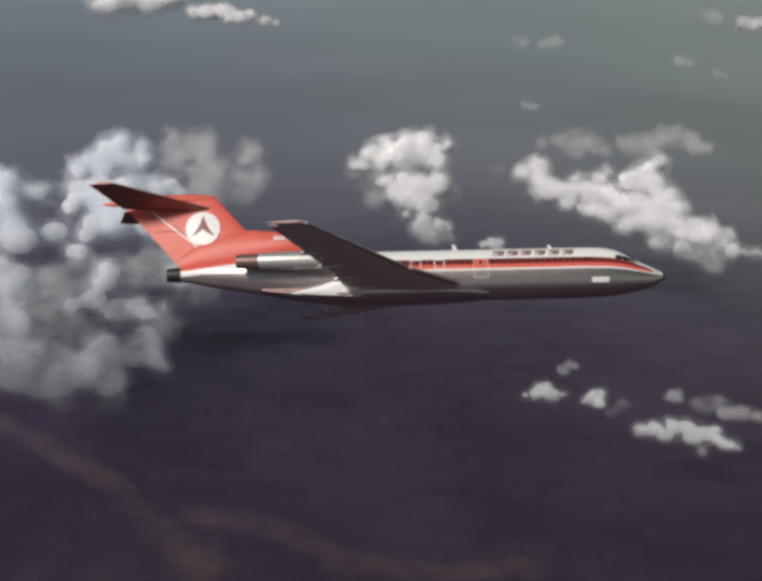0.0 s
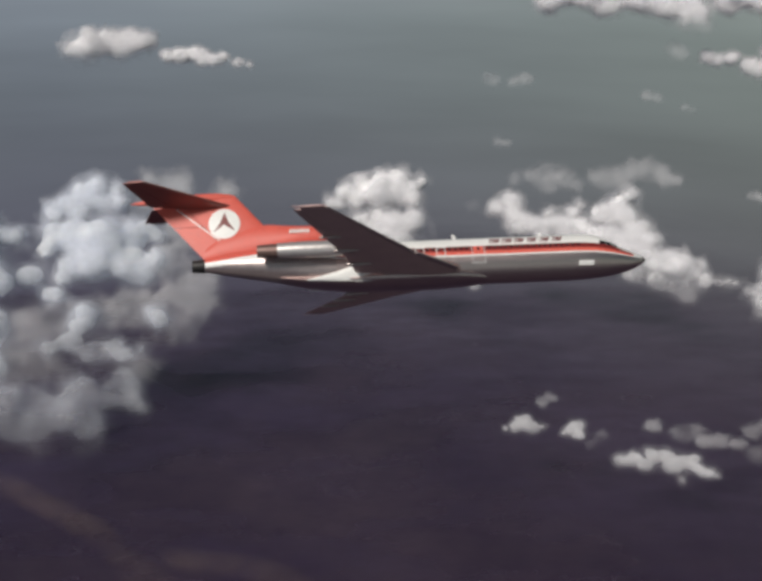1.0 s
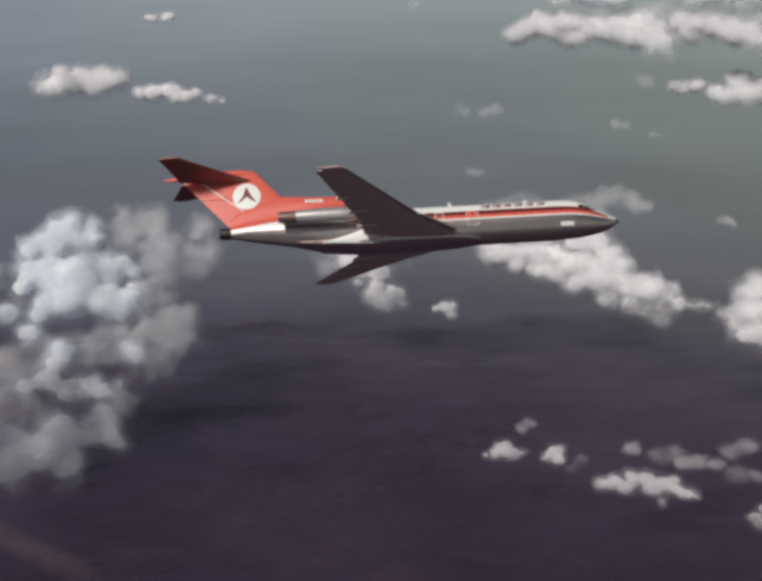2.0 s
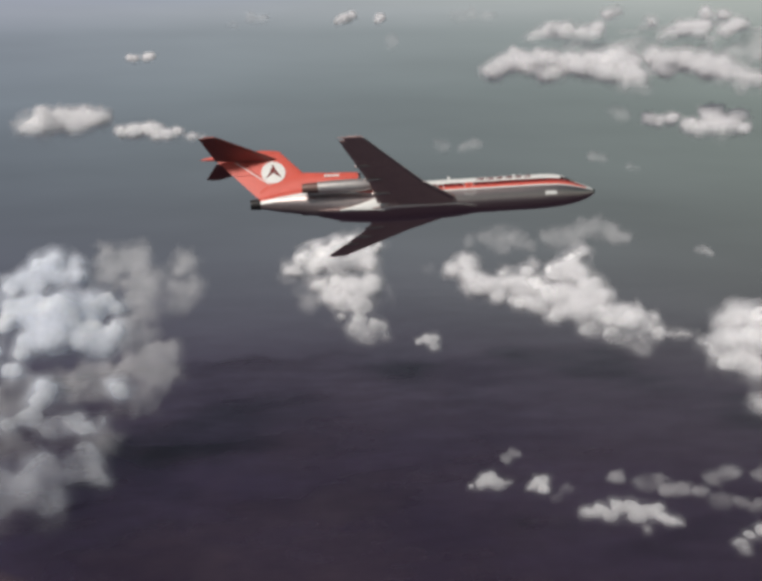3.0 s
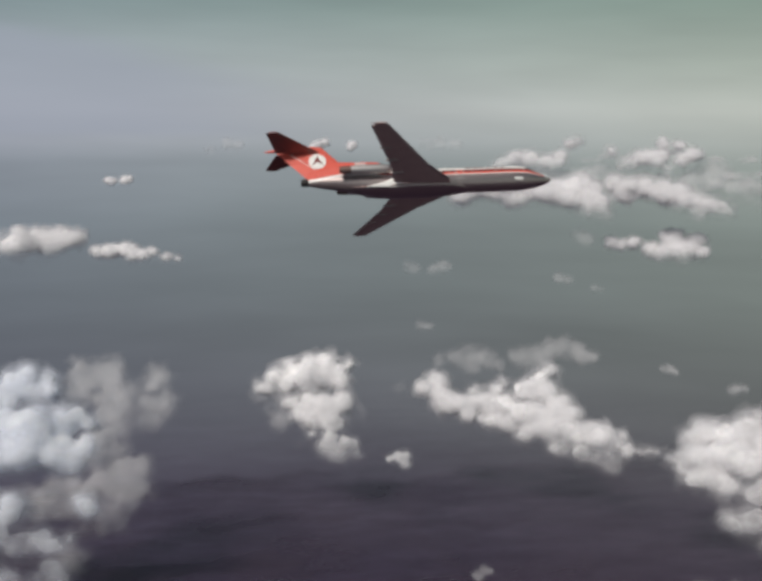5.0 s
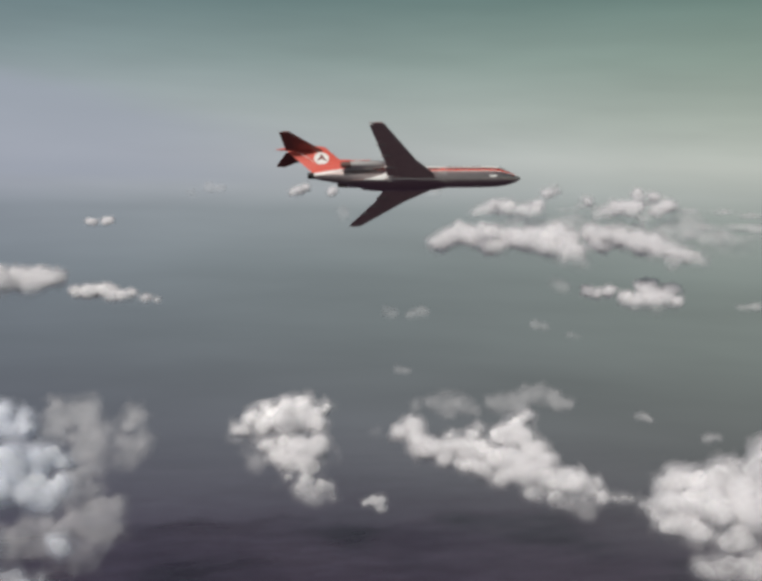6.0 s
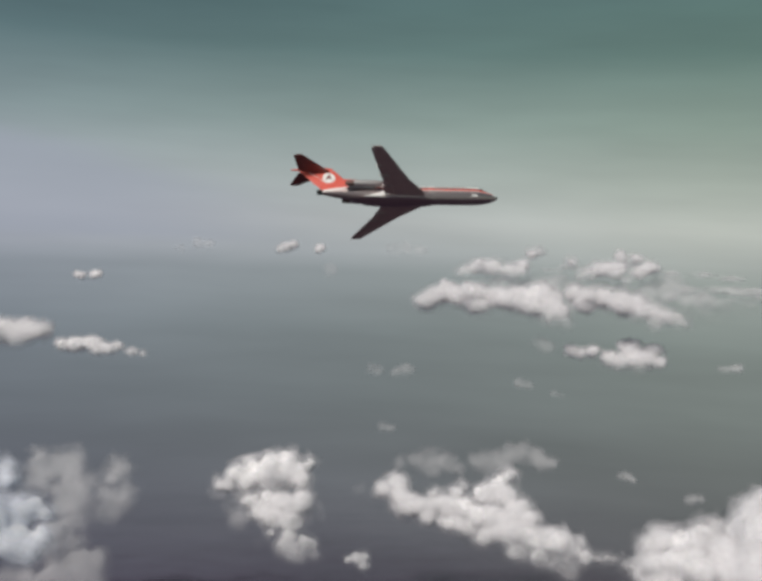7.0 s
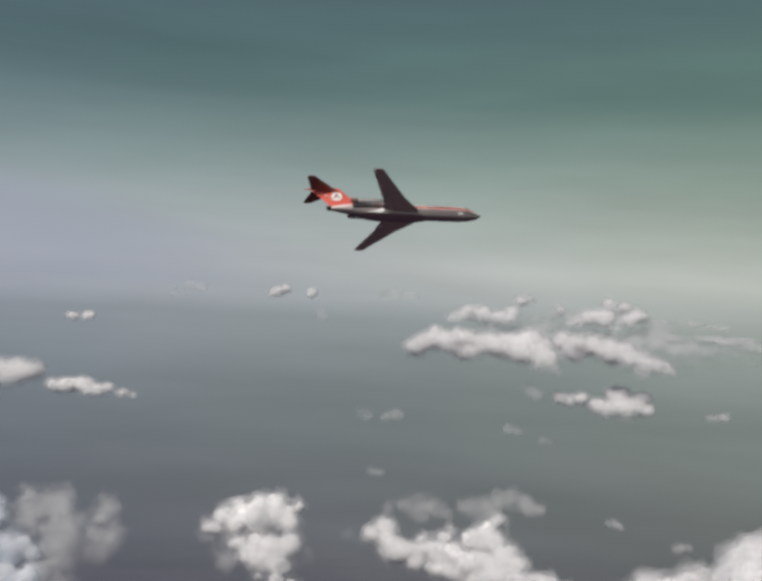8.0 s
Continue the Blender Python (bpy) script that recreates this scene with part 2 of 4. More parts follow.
def cloud_material(name, lo=None, hi=None, most=1.0, size=0.02, deep=36.0, base=(0.38, 0.98), through=0.25, white=(0.95, 0.94, 0.965)):
    """White water droplets that scatter light deep inside, dense in the heads and thin towards the base; lo..hi: torn vapour with gaps."""
    m = bpy.data.materials.new(name)
    m.use_nodes = True
    n, l = m.node_tree.nodes, m.node_tree.links
    b = n["Principled BSDF"]
    co, ns = n.new("ShaderNodeTexCoord"), n.new("ShaderNodeTexNoise")
    ns.inputs["Scale"].default_value = size
    ns.inputs["Detail"].default_value = 4
    ns.inputs["Roughness"].default_value = 0.5
    l.new(co.outputs["Object"], ns.inputs["Vector"])
    cr = n.new("ShaderNodeMapRange")
    cr.inputs[3].default_value, cr.inputs[4].default_value = 0.84, 0.96
    l.new(ns.outputs["Fac"], cr.inputs[0])
    tint = n.new("ShaderNodeVectorMath")
    tint.operation = "SCALE"
    tint.inputs[0].default_value = white
    l.new(cr.outputs[0], tint.inputs["Scale"])
    sp, ad, hz = n.new("ShaderNodeSeparateXYZ"), n.new("ShaderNodeMath"), n.new("ShaderNodeMapRange")
    l.new(co.outputs["Generated"], sp.inputs[0])
    ad.operation = "MULTIPLY_ADD"
    ad.inputs[1].default_value = 0.6
    l.new(ns.outputs["Fac"], ad.inputs[0])
    l.new(sp.outputs["Z"], ad.inputs[2])
    hz.inputs[1].default_value, hz.inputs[2].default_value = base
    hz.inputs[3].default_value, hz.inputs[4].default_value = 0.07, 1.0
    hz.interpolation_type = "SMOOTHSTEP"
    l.new(ad.outputs[0], hz.inputs[0])
    mu = n.new("ShaderNodeMath")
    mu.operation = "MULTIPLY"
    l.new(hz.outputs[0], mu.inputs[0])
    if lo is None:
        l.new(tint.outputs[0], b.inputs["Base Color"])
        b.inputs["Roughness"].default_value = 1.0
        b.inputs["Specular IOR Level"].default_value = 0.0
        b.inputs["Subsurface Weight"].default_value = 1.0
        b.inputs["Subsurface Radius"].default_value = (1.0, 1.0, 1.0)
        b.inputs["Subsurface Scale"].default_value = deep
        mu.inputs[1].default_value = most
        l.new(mu.outputs[0], b.inputs["Alpha"])
        return m
    n.remove(b)
    df, tl, ms = n.new("ShaderNodeBsdfDiffuse"), n.new("ShaderNodeBsdfTranslucent"), n.new("ShaderNodeMixShader")
    for s in (df, tl):
        l.new(tint.outputs[0], s.inputs["Color"])
    ms.inputs[0].default_value = through
    l.new(df.outputs[0], ms.inputs[1])
    l.new(tl.outputs[0], ms.inputs[2])
    al = n.new("ShaderNodeMapRange")
    al.interpolation_type = "SMOOTHSTEP"
    al.inputs[1].default_value, al.inputs[2].default_value = lo, hi
    al.inputs[3].default_value, al.inputs[4].default_value = 0.0, most
    l.new(ns.outputs["Fac"], al.inputs[0])
    l.new(al.outputs[0], mu.inputs[1])
    tr, m2 = n.new("ShaderNodeBsdfTransparent"), n.new("ShaderNodeMixShader")
    l.new(mu.outputs[0], m2.inputs[0])
    l.new(tr.outputs[0], m2.inputs[1])
    l.new(ms.outputs[0], m2.inputs[2])
    l.new(m2.outputs[0], n["Material Output"].inputs[0])
    return m


SEA = sea_material()
CLOUD = cloud_material("cloud_core", size=0.015, deep=60.0)
FAR_CLOUD = cloud_material("far_cloud_core", most=0.85, size=0.01, deep=60.0, base=(0.38, 1.0))
LOW_CLOUD = cloud_material("low_cloud_core", most=0.3, size=0.015, deep=30.0)
AIRY_CLOUD = cloud_material("airy_cloud_core", most=0.8, size=0.008, deep=45.0, base=(0.42, 1.20), white=(0.89, 0.92, 1.0))
LAYERS = (0.44, 0.34, 0.25, 0.16, 0.09)
VAPOUR = [cloud_material("cloud_vapour", 0.25, 0.55, most, 0.01) for most in LAYERS]
FAR_VAPOUR = [cloud_material("far_vapour", 0.25, 0.55, most, 0.01, base=(0.42, 1.08), through=0.35) for most in LAYERS]
AIRY_VAPOUR = [cloud_material("airy_vapour", 0.27, 0.6, 0.85 * most, 0.009, base=(0.40, 1.15), white=(0.89, 0.92, 1.0)) for most in LAYERS]
VEIL = [cloud_material("thin_vapour", 0.28, 0.62, 0.45 * most, 0.01) for most in LAYERS]
FAINT = [cloud_material("faint_vapour", 0.26, 0.62, 0.24 * most, 0.01) for most in LAYERS]
scene.cycles.transparent_max_bounces = 96


# ---- helpers for meshes ----
def part(name, bm, material, parent, label="", smooth=True, recalc=True):
    """One mesh object out of a bmesh, under a thing or a part."""
    if recalc:
        bmesh.ops.recalc_face_normals(bm, faces=bm.faces)
    me = bpy.data.meshes.new(name)
    bm.to_mesh(me)
    bm.free()
    for x in (material if isinstance(material, (list, tuple)) else [material]):
        me.materials.append(x)
    if smooth:
        me.polygons.foreach_set("use_smooth", [True] * len(me.polygons))
        me.set_sharp_from_angle(angle=radians(38))
    ob = new(name, me)
    ob.parent = parent
    if label:
        tagged(ob, label)
    return ob


def skin(bm, rings, close=True, caps=(True, True), index=None):
    """Faces between rings of equally many points."""
    vs = [[bm.verts.new(p) for p in r] for r in rings]
    n = len(rings[0])
    for i in range(len(vs) - 1):
        for j in range(n if close else n - 1):
            f = bm.faces.new((vs[i][j], vs[i][(j + 1) % n], vs[i + 1][(j + 1) % n], vs[i + 1][j]))
            if index:
                f.material_index = index(i, j)
    if caps[0]:
        bm.faces.new(vs[0])
    if caps[1]:
        bm.faces.new(vs[-1][::-1])
    return vs


def oval(x, y, z, ry, rz, n=28):
    return [(x, y + ry * math.sin(2 * math.pi * k / n), z + rz * math.cos(2 * math.pi * k / n)) for k in range(n)]


def turned(bm, y, z, rows, n=28, caps=(True, True)):
    """A body of revolution along x: rows of x, radius."""
    skin(bm, [oval(x, y, z, r, r, n) for x, r in rows], caps=caps)


def thick(c, t):
    c = min(max(c, 0.0), 1.0)
    return 5 * t * (0.2969 * math.sqrt(c) - 0.126 * c - 0.3516 * c * c + 0.2843 * c ** 3 - 0.1036 * c ** 4)


def foil(bm, sections, c0=0.0, c1=1.0, n=12, drop=0.0):
    """An aerofoil between fractions c0 and c1 of the chord. sections: leading edge, trailing edge, thickness, up."""
    rings = []
    for le, te, t, up in sections:
        le, te, up = Vector(le), Vector(te), Vector(up)
        chord = (te - le).length
        cs = [c0 + (c1 - c0) * (0.5 - 0.5 * math.cos(math.pi * k / n)) for k in range(n + 1)]
        top = [le.lerp(te, c) + up * (thick(c, t) * chord + 0.006 - drop * (c - c0)) for c in cs]
        low = [le.lerp(te, c) - up * (thick(c, t) * chord * 0.85 + 0.006 + drop * (c - c0)) for c in cs]
        rings.append([tuple(p) for p in top + low[::-1]])
    skin(bm, rings)


def between(sections, a, b, k=6):
    """Sections of a foil from span fraction a to b (linear between those given, which are evenly numbered 0..1 by their last value)."""
    out = []
    for i in range(k + 1):
        s = a + (b - a) * i / k
        for (s0, A), (s1, B) in zip(sections, sections[1:]):
            if s0 <= s <= s1 + 1e-9:
                u = (s - s0) / (s1 - s0)
                out.append((Vector(A[0]).lerp(Vector(B[0]), u), Vector(A[1]).lerp(Vector(B[1]), u), A[2] + (B[2] - A[2]) * u, A[3]))
                break
    return out


# ---- the sea ----
SEA_Z = -1216.0
bm = bmesh.new()
rad = [0, 150, 300, 500, 750, 1000, 1300, 1700, 2200, 2800, 3400, 4000, 4600, 4900]
n = 96
mid = bm.verts.new((0, 0, 0))
prev = None
for r in rad[1:]:
    ring = [bm.verts.new((r * math.cos(2 * math.pi * k / n), r * math.sin(2 * math.pi * k / n), 0)) for k in range(n)]
    for k in range(n):
        if prev:
            bm.faces.new((prev[k], ring[k], ring[(k + 1) % n], prev[(k + 1) % n]))
        else:
            bm.faces.new((mid, ring[k], ring[(k + 1) % n]))
    prev = ring
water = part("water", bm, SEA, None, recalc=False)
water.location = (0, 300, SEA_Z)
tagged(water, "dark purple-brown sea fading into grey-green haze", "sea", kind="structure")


# ---- a strip of pale coast under the haze ----
def coast_material():
    m = mat("pale_coast", (0.14, 0.098, 0.10), 0.9, vary=0.35, scale=0.01, fine=5.0)
    n, l = m.node_tree.nodes, m.node_tree.links
    at, ns, mu, mr = n.new("ShaderNodeVertexColor"), n.new("ShaderNodeTexNoise"), n.new("ShaderNodeMath"), n.new("ShaderNodeMapRange")
    at.layer_name = "shore"
    co = n.new("ShaderNodeTexCoord")
    l.new(co.outputs["Object"], ns.inputs["Vector"])
    ns.inputs["Scale"].default_value, ns.inputs["Detail"].default_value = 0.011, 8
    mu.operation = "MULTIPLY"
    l.new(at.outputs["Color"], mu.inputs[0])
    l.new(ns.outputs["Fac"], mu.inputs[1])
    mr.inputs[1].default_value, mr.inputs[2].default_value = 0.20, 0.62
    mr.inputs[4].default_value = 0.30
    l.new(mu.outputs[0], mr.inputs[0])
    tr, ms = n.new("ShaderNodeBsdfTransparent"), n.new("ShaderNodeMixShader")
    l.new(mr.outputs[0], ms.inputs[0])
    l.new(tr.outputs[0], ms.inputs[1])
    l.new(n["Principled BSDF"].outputs[0], ms.inputs[2])
    l.new(ms.outputs[0], n["Material Output"].inputs[0])
    return m


COAST = coast_material()


def shore(points, label):
    """A strip of land on the sea: rows of x, y, half width; thin towards its edges."""
    bm = bmesh.new()
    col = bm.loops.layers.float_color.new("shore")
    P = []
    for (x0, y0, w0), (x1, y1, w1) in zip(points, points[1:]):
        P += [(x0 + (x1 - x0) * k / 8, y0 + (y1 - y0) * k / 8, w0 + (w1 - w0) * k / 8) for k in range(8)]
    P.append(points[-1])
    rows = []
    for i, (x, y, w) in enumerate(P):
        a, b = P[max(i - 1, 0)], P[min(i + 1, len(P) - 1)]
        d = Vector((b[0] - a[0], b[1] - a[1])).normalized()
        end = min(1, i / 6, (len(P) - 1 - i) / 6)
        rows.append([(bm.verts.new((x - d.y * w * u, y + d.x * w * u, SEA_Z + 4 + 6 * (1 - u * u) * end)), (1 - u * u) * end) for u in (-1, -0.66, -0.33, 0, 0.33, 0.66, 1)])
    for r0, r1 in zip(rows, rows[1:]):
        for j in range(6):
            q = (r0[j], r0[j + 1], r1[j + 1], r1[j])
            f = bm.faces.new([v for v, _ in q])
            for lp, (_, c) in zip(f.loops, q):
                lp[col] = (c, c, c, 1)
    ob = part("coast", bm, COAST, None)
    return tagged(ob, label, "coast", kind="structure")


shore([(-930, 2134, 50), (-762, 1981, 55), (-630, 1874, 55), (-483, 1756, 55), (-400, 1648, 50), (-337, 1574, 60), (-267, 1489, 80), (-191, 1396, 90)], "pale brown strip of coast under haze")
shore([(-366, 1692, 40), (-255, 1631, 60), (-152, 1614, 60), (-69, 1573, 60), (1, 1495, 60), (98, 1487, 60), (202, 1456, 55), (348, 1470, 50), (496, 1476, 50)], "faint brown shoal water patches")


# ---- the airliner, nose towards +x, banked away to its left ----
jet = new("jet_airliner")
jet.matrix_world = pose(20.0, 0, 0.5, -35.690, -2.000, 0)
tagged(jet, "red, white and silver three-engined jet airliner banking in flight", "airplane")

# fuselage: stations along x, with crown, keel and half width
FX = [-40.45, -39.6, -38, -35, -32, -29, -26, -7.5, -6, -5, -4.3, -3.6, -2.9, -2.2, -1.5, -0.9, -0.45, -0.15, 0.0]
FT = [1.10, 1.32, 1.68, 1.95, 2.08, 2.12, 2.12, 2.12, 2.10, 2.02, 1.85, 1.52, 1.08, 0.72, 0.42, 0.16, -0.06, -0.26, -0.42]
FB = [-0.02, -0.12, -0.48, -1.02, -1.58, -1.98, -2.12, -2.12, -2.08, -2.02, -1.96, -1.87, -1.75, -1.60, -1.40, -1.16, -0.92, -0.68, -0.48]
FW = [0.56, 0.74, 1.06, 1.45, 1.74, 1.87, 1.88, 1.88, 1.86, 1.80, 1.72, 1.60, 1.42, 1.20, 0.95, 0.70, 0.46, 0.23, 0.03]
# heights of the paint's edges along x: white down to, dark band down to, red band down to, white line down to
PX = [-41.4, -39.1, -34.8, -31, -28.5, -26, -7, -5, -3.5, -2.2, -1.25, -0.5, 0.0]
P1 = [0.95, 1.3, 1.8, 1.65, 1.25, 0.98, 0.96, 0.85, 0.6, 0.23, -0.12, -0.34, -0.44]
P2 = [0.92, 1.2, 1.7, 1.42, 0.82, 0.46, 0.44, 0.38, 0.22, -0.05, -0.27, -0.39, -0.447]
P3 = [0.62, 0.72, 1.18, 0.9, 0.42, 0.12, 0.1, 0.05, -0.09, -0.25, -0.38, -0.44, -0.453]
P4 = [0.22, 0.28, 0.70, 0.52, 0.22, -0.03, -0.05, -0.09, -0.21, -0.34, -0.44, -0.47, -0.46]


def hull(x, z):
    """Half width of the fuselage at x and height z."""
    t, b, w = np.interp(x, FX, FT), np.interp(x, FX, FB), np.interp(x, FX, FW)
    q = (z - (t + b) / 2) / ((t - b) / 2)
    return w * math.sqrt(max(0.0, 1 - q * q))


def fuselage_mesh():
    bm = bmesh.new()
    xs = sorted(set([round(x, 3) for x in np.linspace(-40.45, -28, 28)] + [round(x, 3) for x in np.linspace(-28, -8, 21)] +
                    [round(x, 3) for x in np.linspace(-8, -0.6, 30)] + [-1.45, -0.55, -0.4, -0.28, -0.17, -0.08, -0.03, 0.0]))
    rings = []
    segs = (9, 3, 3, 1, 10)
    for x in xs:
        t, b, w = np.interp(x, FX, FT), np.interp(x, FX, FB), np.interp(x, FX, FW)
        zc, h = (t + b) / 2, max((t - b) / 2, 0.01)
        ang = [0.0]
        for tab in (P1, P2, P3, P4):
            ang.append(max(math.acos(min(1, max(-1, (np.interp(x, PX, tab) - zc) / h))), ang[-1] + 0.01))
        ang.append(math.pi)
        half = [0.0]
        for a0, a1, s in zip(ang, ang[1:], segs):
            half += [a0 + (a1 - a0) * (k + 1) / s for k in range(s)]
        ring = [(x, -w * math.sin(a), zc + h * math.cos(a)) for a in half]
        ring += [(x, w * math.sin(a), zc + h * math.cos(a)) for a in half[-2:0:-1]]
        rings.append(ring)
    m = sum(segs)
    edges = np.cumsum(segs)

    def colour(i, j):
        x = (xs[i] + xs[i + 1]) / 2
        k = j if j < m else 2 * m - 1 - j
        band = int(np.searchsorted(edges, k, side="right"))
        if x > -0.42:
            return 5
        if x > -1.35:
            return 4 if band < 4 else 3
        if x < -30.7 and band < 3:
            return 1
        if x < -30.7 and band == 3:
            return 0
        if x < -28.4 and band == 4:
            return 6
        return (0, 2, 1, 0, 3)[band]

    skin(bm, rings, index=colour)
    return bm


fuselage = part("fuselage", fuselage_mesh(), [WHITE, RED, DARK_RED, SILVER, LIGHT, BLACK, DULL], jet, "white crown, red band and bare metal belly")


def plate(name, x0, x1, z0, z1, material, label="", off=0.02, lean=0.0, side=-1, hole=None, thickness=0.03, parent=None):
    """A thin panel that follows the fuselage's side; hole: width of a frame's bars."""
    bm = bmesh.new()

    def pt(u, v, o):
        z = z0 + (z1 - z0) * v
        x = x0 + (x1 - x0) * u + lean * v
        return (x, side * (hull(x, z) + o), z)

    def block(u0, u1, v0, v1):
        k = 4
        rings = []
        for i in range(k + 1):
            v = v0 + (v1 - v0) * i / k
            rings.append([pt(u0, v, off), pt((u0 + u1) / 2, v, off), pt(u1, v, off), pt(u1, v, off - thickness), pt((u0 + u1) / 2, v, off - thickness), pt(u0, v, off - thickness)])
        skin(bm, rings)

    if hole:
        hu, hv = hole / abs(x1 - x0), hole / abs(z1 - z0)
        block(0, 1, 0, hv), block(0, 1, 1 - hv, 1), block(0, hu, hv, 1 - hv), block(1 - hu, 1, hv, 1 - hv)
    else:
        block(0, 1, 0, 1)
    return part(name, bm, material, parent or jet, label, smooth=False)


# cabin windows, doors, exits, flight deck windows
for side in (-1, 1):
    x = -6.6
    while x > -30.2:
        if not (-16.5 < x < -15.0):
            plate("cabin_window", x - 0.13, x + 0.13, 0.64, 0.88, GLASS, off=0.008, side=side)
        x -= 0.508
    for xe in (-19.1, -21.0):
        plate("exit_frame", xe - 0.42, xe + 0.42, 0.08, 0.98, LIGHT, "pale outline of an overwing exit", off=0.014, hole=0.08, side=side)
    door = plate("cabin_door", -16.15, -15.3, 0.13, 0.93, RED, "red cabin door", off=0.01, side=side)
    plate("door_frame", -16.32, -15.13, -0.65, 1.0, LIGHT, "pale door outline", off=0.018, hole=0.055, side=side, parent=door)
    plate("door_window", -15.85, -15.6, 0.52, 0.8, GLASS, off=0.022, side=side, parent=door)
    plate("service_panel", -6.65, -5.25, -1.18, -0.78, WHITE, "white panel low on the bow", off=0.015, side=side)
    for a, b, z0, z1, ln in ((-4.55, -3.95, 0.72, 1.12, 0.0), (-3.85, -3.2, 0.60, 1.05, -0.18), (-3.12, -2.62, 0.50, 0.92, -0.28)):
        plate("cockpit_window", a, b, z0, z1, GLASS, off=0.02, lean=ln, side=side)
    # the name on the crown, as plain leaning bars
    for k, wd in enumerate((0.95, 0.95, 0.85, 0.85, 0.85, 0.85)):
        x0 = -14.75 + k * 1.16
        a, b = (x0, x0 + wd) if side < 0 else (x0, x0 + wd)
        plate("marking_bar", a, b, 1.20, 1.74, LETTER, off=0.012, lean=0.25, side=side)
        plate("marking_bar", a + 0.05, b - 0.45, 1.32, 1.46, WHITE, off=0.02, lean=0.05, side=side)

# belly and wing root fairings
bm = bmesh.new()
rows = []
for x, w, t, b in ((-13.5, 0.5, -1.4, -2.0), (-15.6, 1.3, -1.2, -2.12), (-17, 1.75, -0.95, -2.22), (-19, 2.0, -0.75, -2.32), (-22, 2.08, -0.7, -2.36), (-25, 2.08, -0.75, -2.34), (-27, 2.0, -0.95, -2.26), (-29, 1.8, -1.1, -2.04), (-31, 1.45, -1.2, -1.76), (-33.5, 0.9, -0.9, -1.24)):
    rows.append(oval(x, 0, (t + b) / 2, w, (t - b) / 2, 32))
skin(bm, rows)
part("belly_fairing", bm, SILVER, jet, "bare metal belly fairing")
for side in (-1, 1):
    bm = bmesh.new()
    rings = []
    for x, top, low, w in ((-24.6, -1.55, -1.95, 0.12), (-25.4, -1.05, -1.95, 0.30), (-26.5, -0.42, -1.92, 0.40), (-27.2, -0.60, -1.86, 0.40), (-28.5, -0.98, -1.80, 0.34), (-30.0, -1.32, -1.68, 0.22), (-31.1, -1.52, -1.62, 0.06)):
        k = 8
        outer = []
        for i in range(k + 1):
            z = top + (low - top) * i / k
            outer.append((x, side * (max(hull(x, z), 1.5) + w * math.sin(math.pi * (0.15 + 0.7 * i / k)) + 0.16), z))
        inner = [(x, side * 1.2, low), (x, side * 1.2, top)]
        rings.append(outer + inner)
    skin(bm, rings)
    part("wing_root_fairing", bm, WHITE, jet, "white fairing behind the wing root")


# wings
def wing_sections(s):
    return [(0.0, ((-16.6, s * 1.2, -1.22), (-26.6, s * 1.2, -1.30), 0.115, (0, 0, 1))),
            (0.06, ((-17.1, s * 2.1, -1.18), (-26.75, s * 2.1, -1.27), 0.115, (0, 0, 1))),
            (0.36, ((-21.9, s * 6.7, -0.90), (-27.9, s * 6.7, -0.98), 0.10, (0, 0, 1))),
            (1.0, ((-29.35, s * 16.4, -0.10), (-31.95, s * 16.4, -0.16), 0.09, (0, 0, 1)))]


for side in (-1, 1):
    S = wing_sections(side)
    bm = bmesh.new()
    foil(bm, between(S, 0, 1.0, 24), 0.06, 0.76, 12)
    wing = part("wing", bm, GREY, jet, "grey swept wing, dark underneath")
    for a, b in ((0.09, 0.345), (0.36, 0.57), (0.575, 0.785), (0.79, 0.985)):
        bm = bmesh.new()
        foil(bm, between(S, a, b, 6), 0.0, 0.055, 6)
        part("slat", bm, LIGHT if a > 0.9 else SILVER, wing, "bare metal leading edge slat")
    for nm, a, b in (("flap", 0.07, 0.30), ("aileron", 0.305, 0.385), ("flap", 0.39, 0.70), ("aileron", 0.705, 0.97)):
        bm = bmesh.new()
        foil(bm, between(S, a, b, 6), 0.768, 1.0, 6)
        part(nm, bm, GREY, wing)
    # wing tip
    bm = bmesh.new()
    le, te = Vector(S[-1][1][0]), Vector(S[-1][1][1])
    foil(bm, [(le, te, 0.09, (0, 0, 1)), (le + Vector((-0.25, side * 0.1, 0)), te + Vector((0.02, side * 0.1, 0)), 0.05, (0, 0, 1))], 0, 1, 12)
    part("wing_tip", bm, GREY, wing)
    # flap track fairings
    for s, ln, r in ((0.24, 3.0, 0.20), (0.45, 2.7, 0.18), (0.64, 2.2, 0.15)):
        sec = between(S, s, s + 0.001, 1)[0]
        te = sec[1]
        bm = bmesh.new()
        turned(bm, te.y, te.z - 0.16, [(te.x + ln * 0.72, 0.03), (te.x + ln * 0.55, r * 0.6), (te.x + ln * 0.3, r), (te.x, r * 0.95), (te.x - ln * 0.06, r * 0.7), (te.x - ln * 0.12, 0.05)], 14)
        part("flap_track_fairing", bm, DULL, wing, "bare metal flap track fairing")

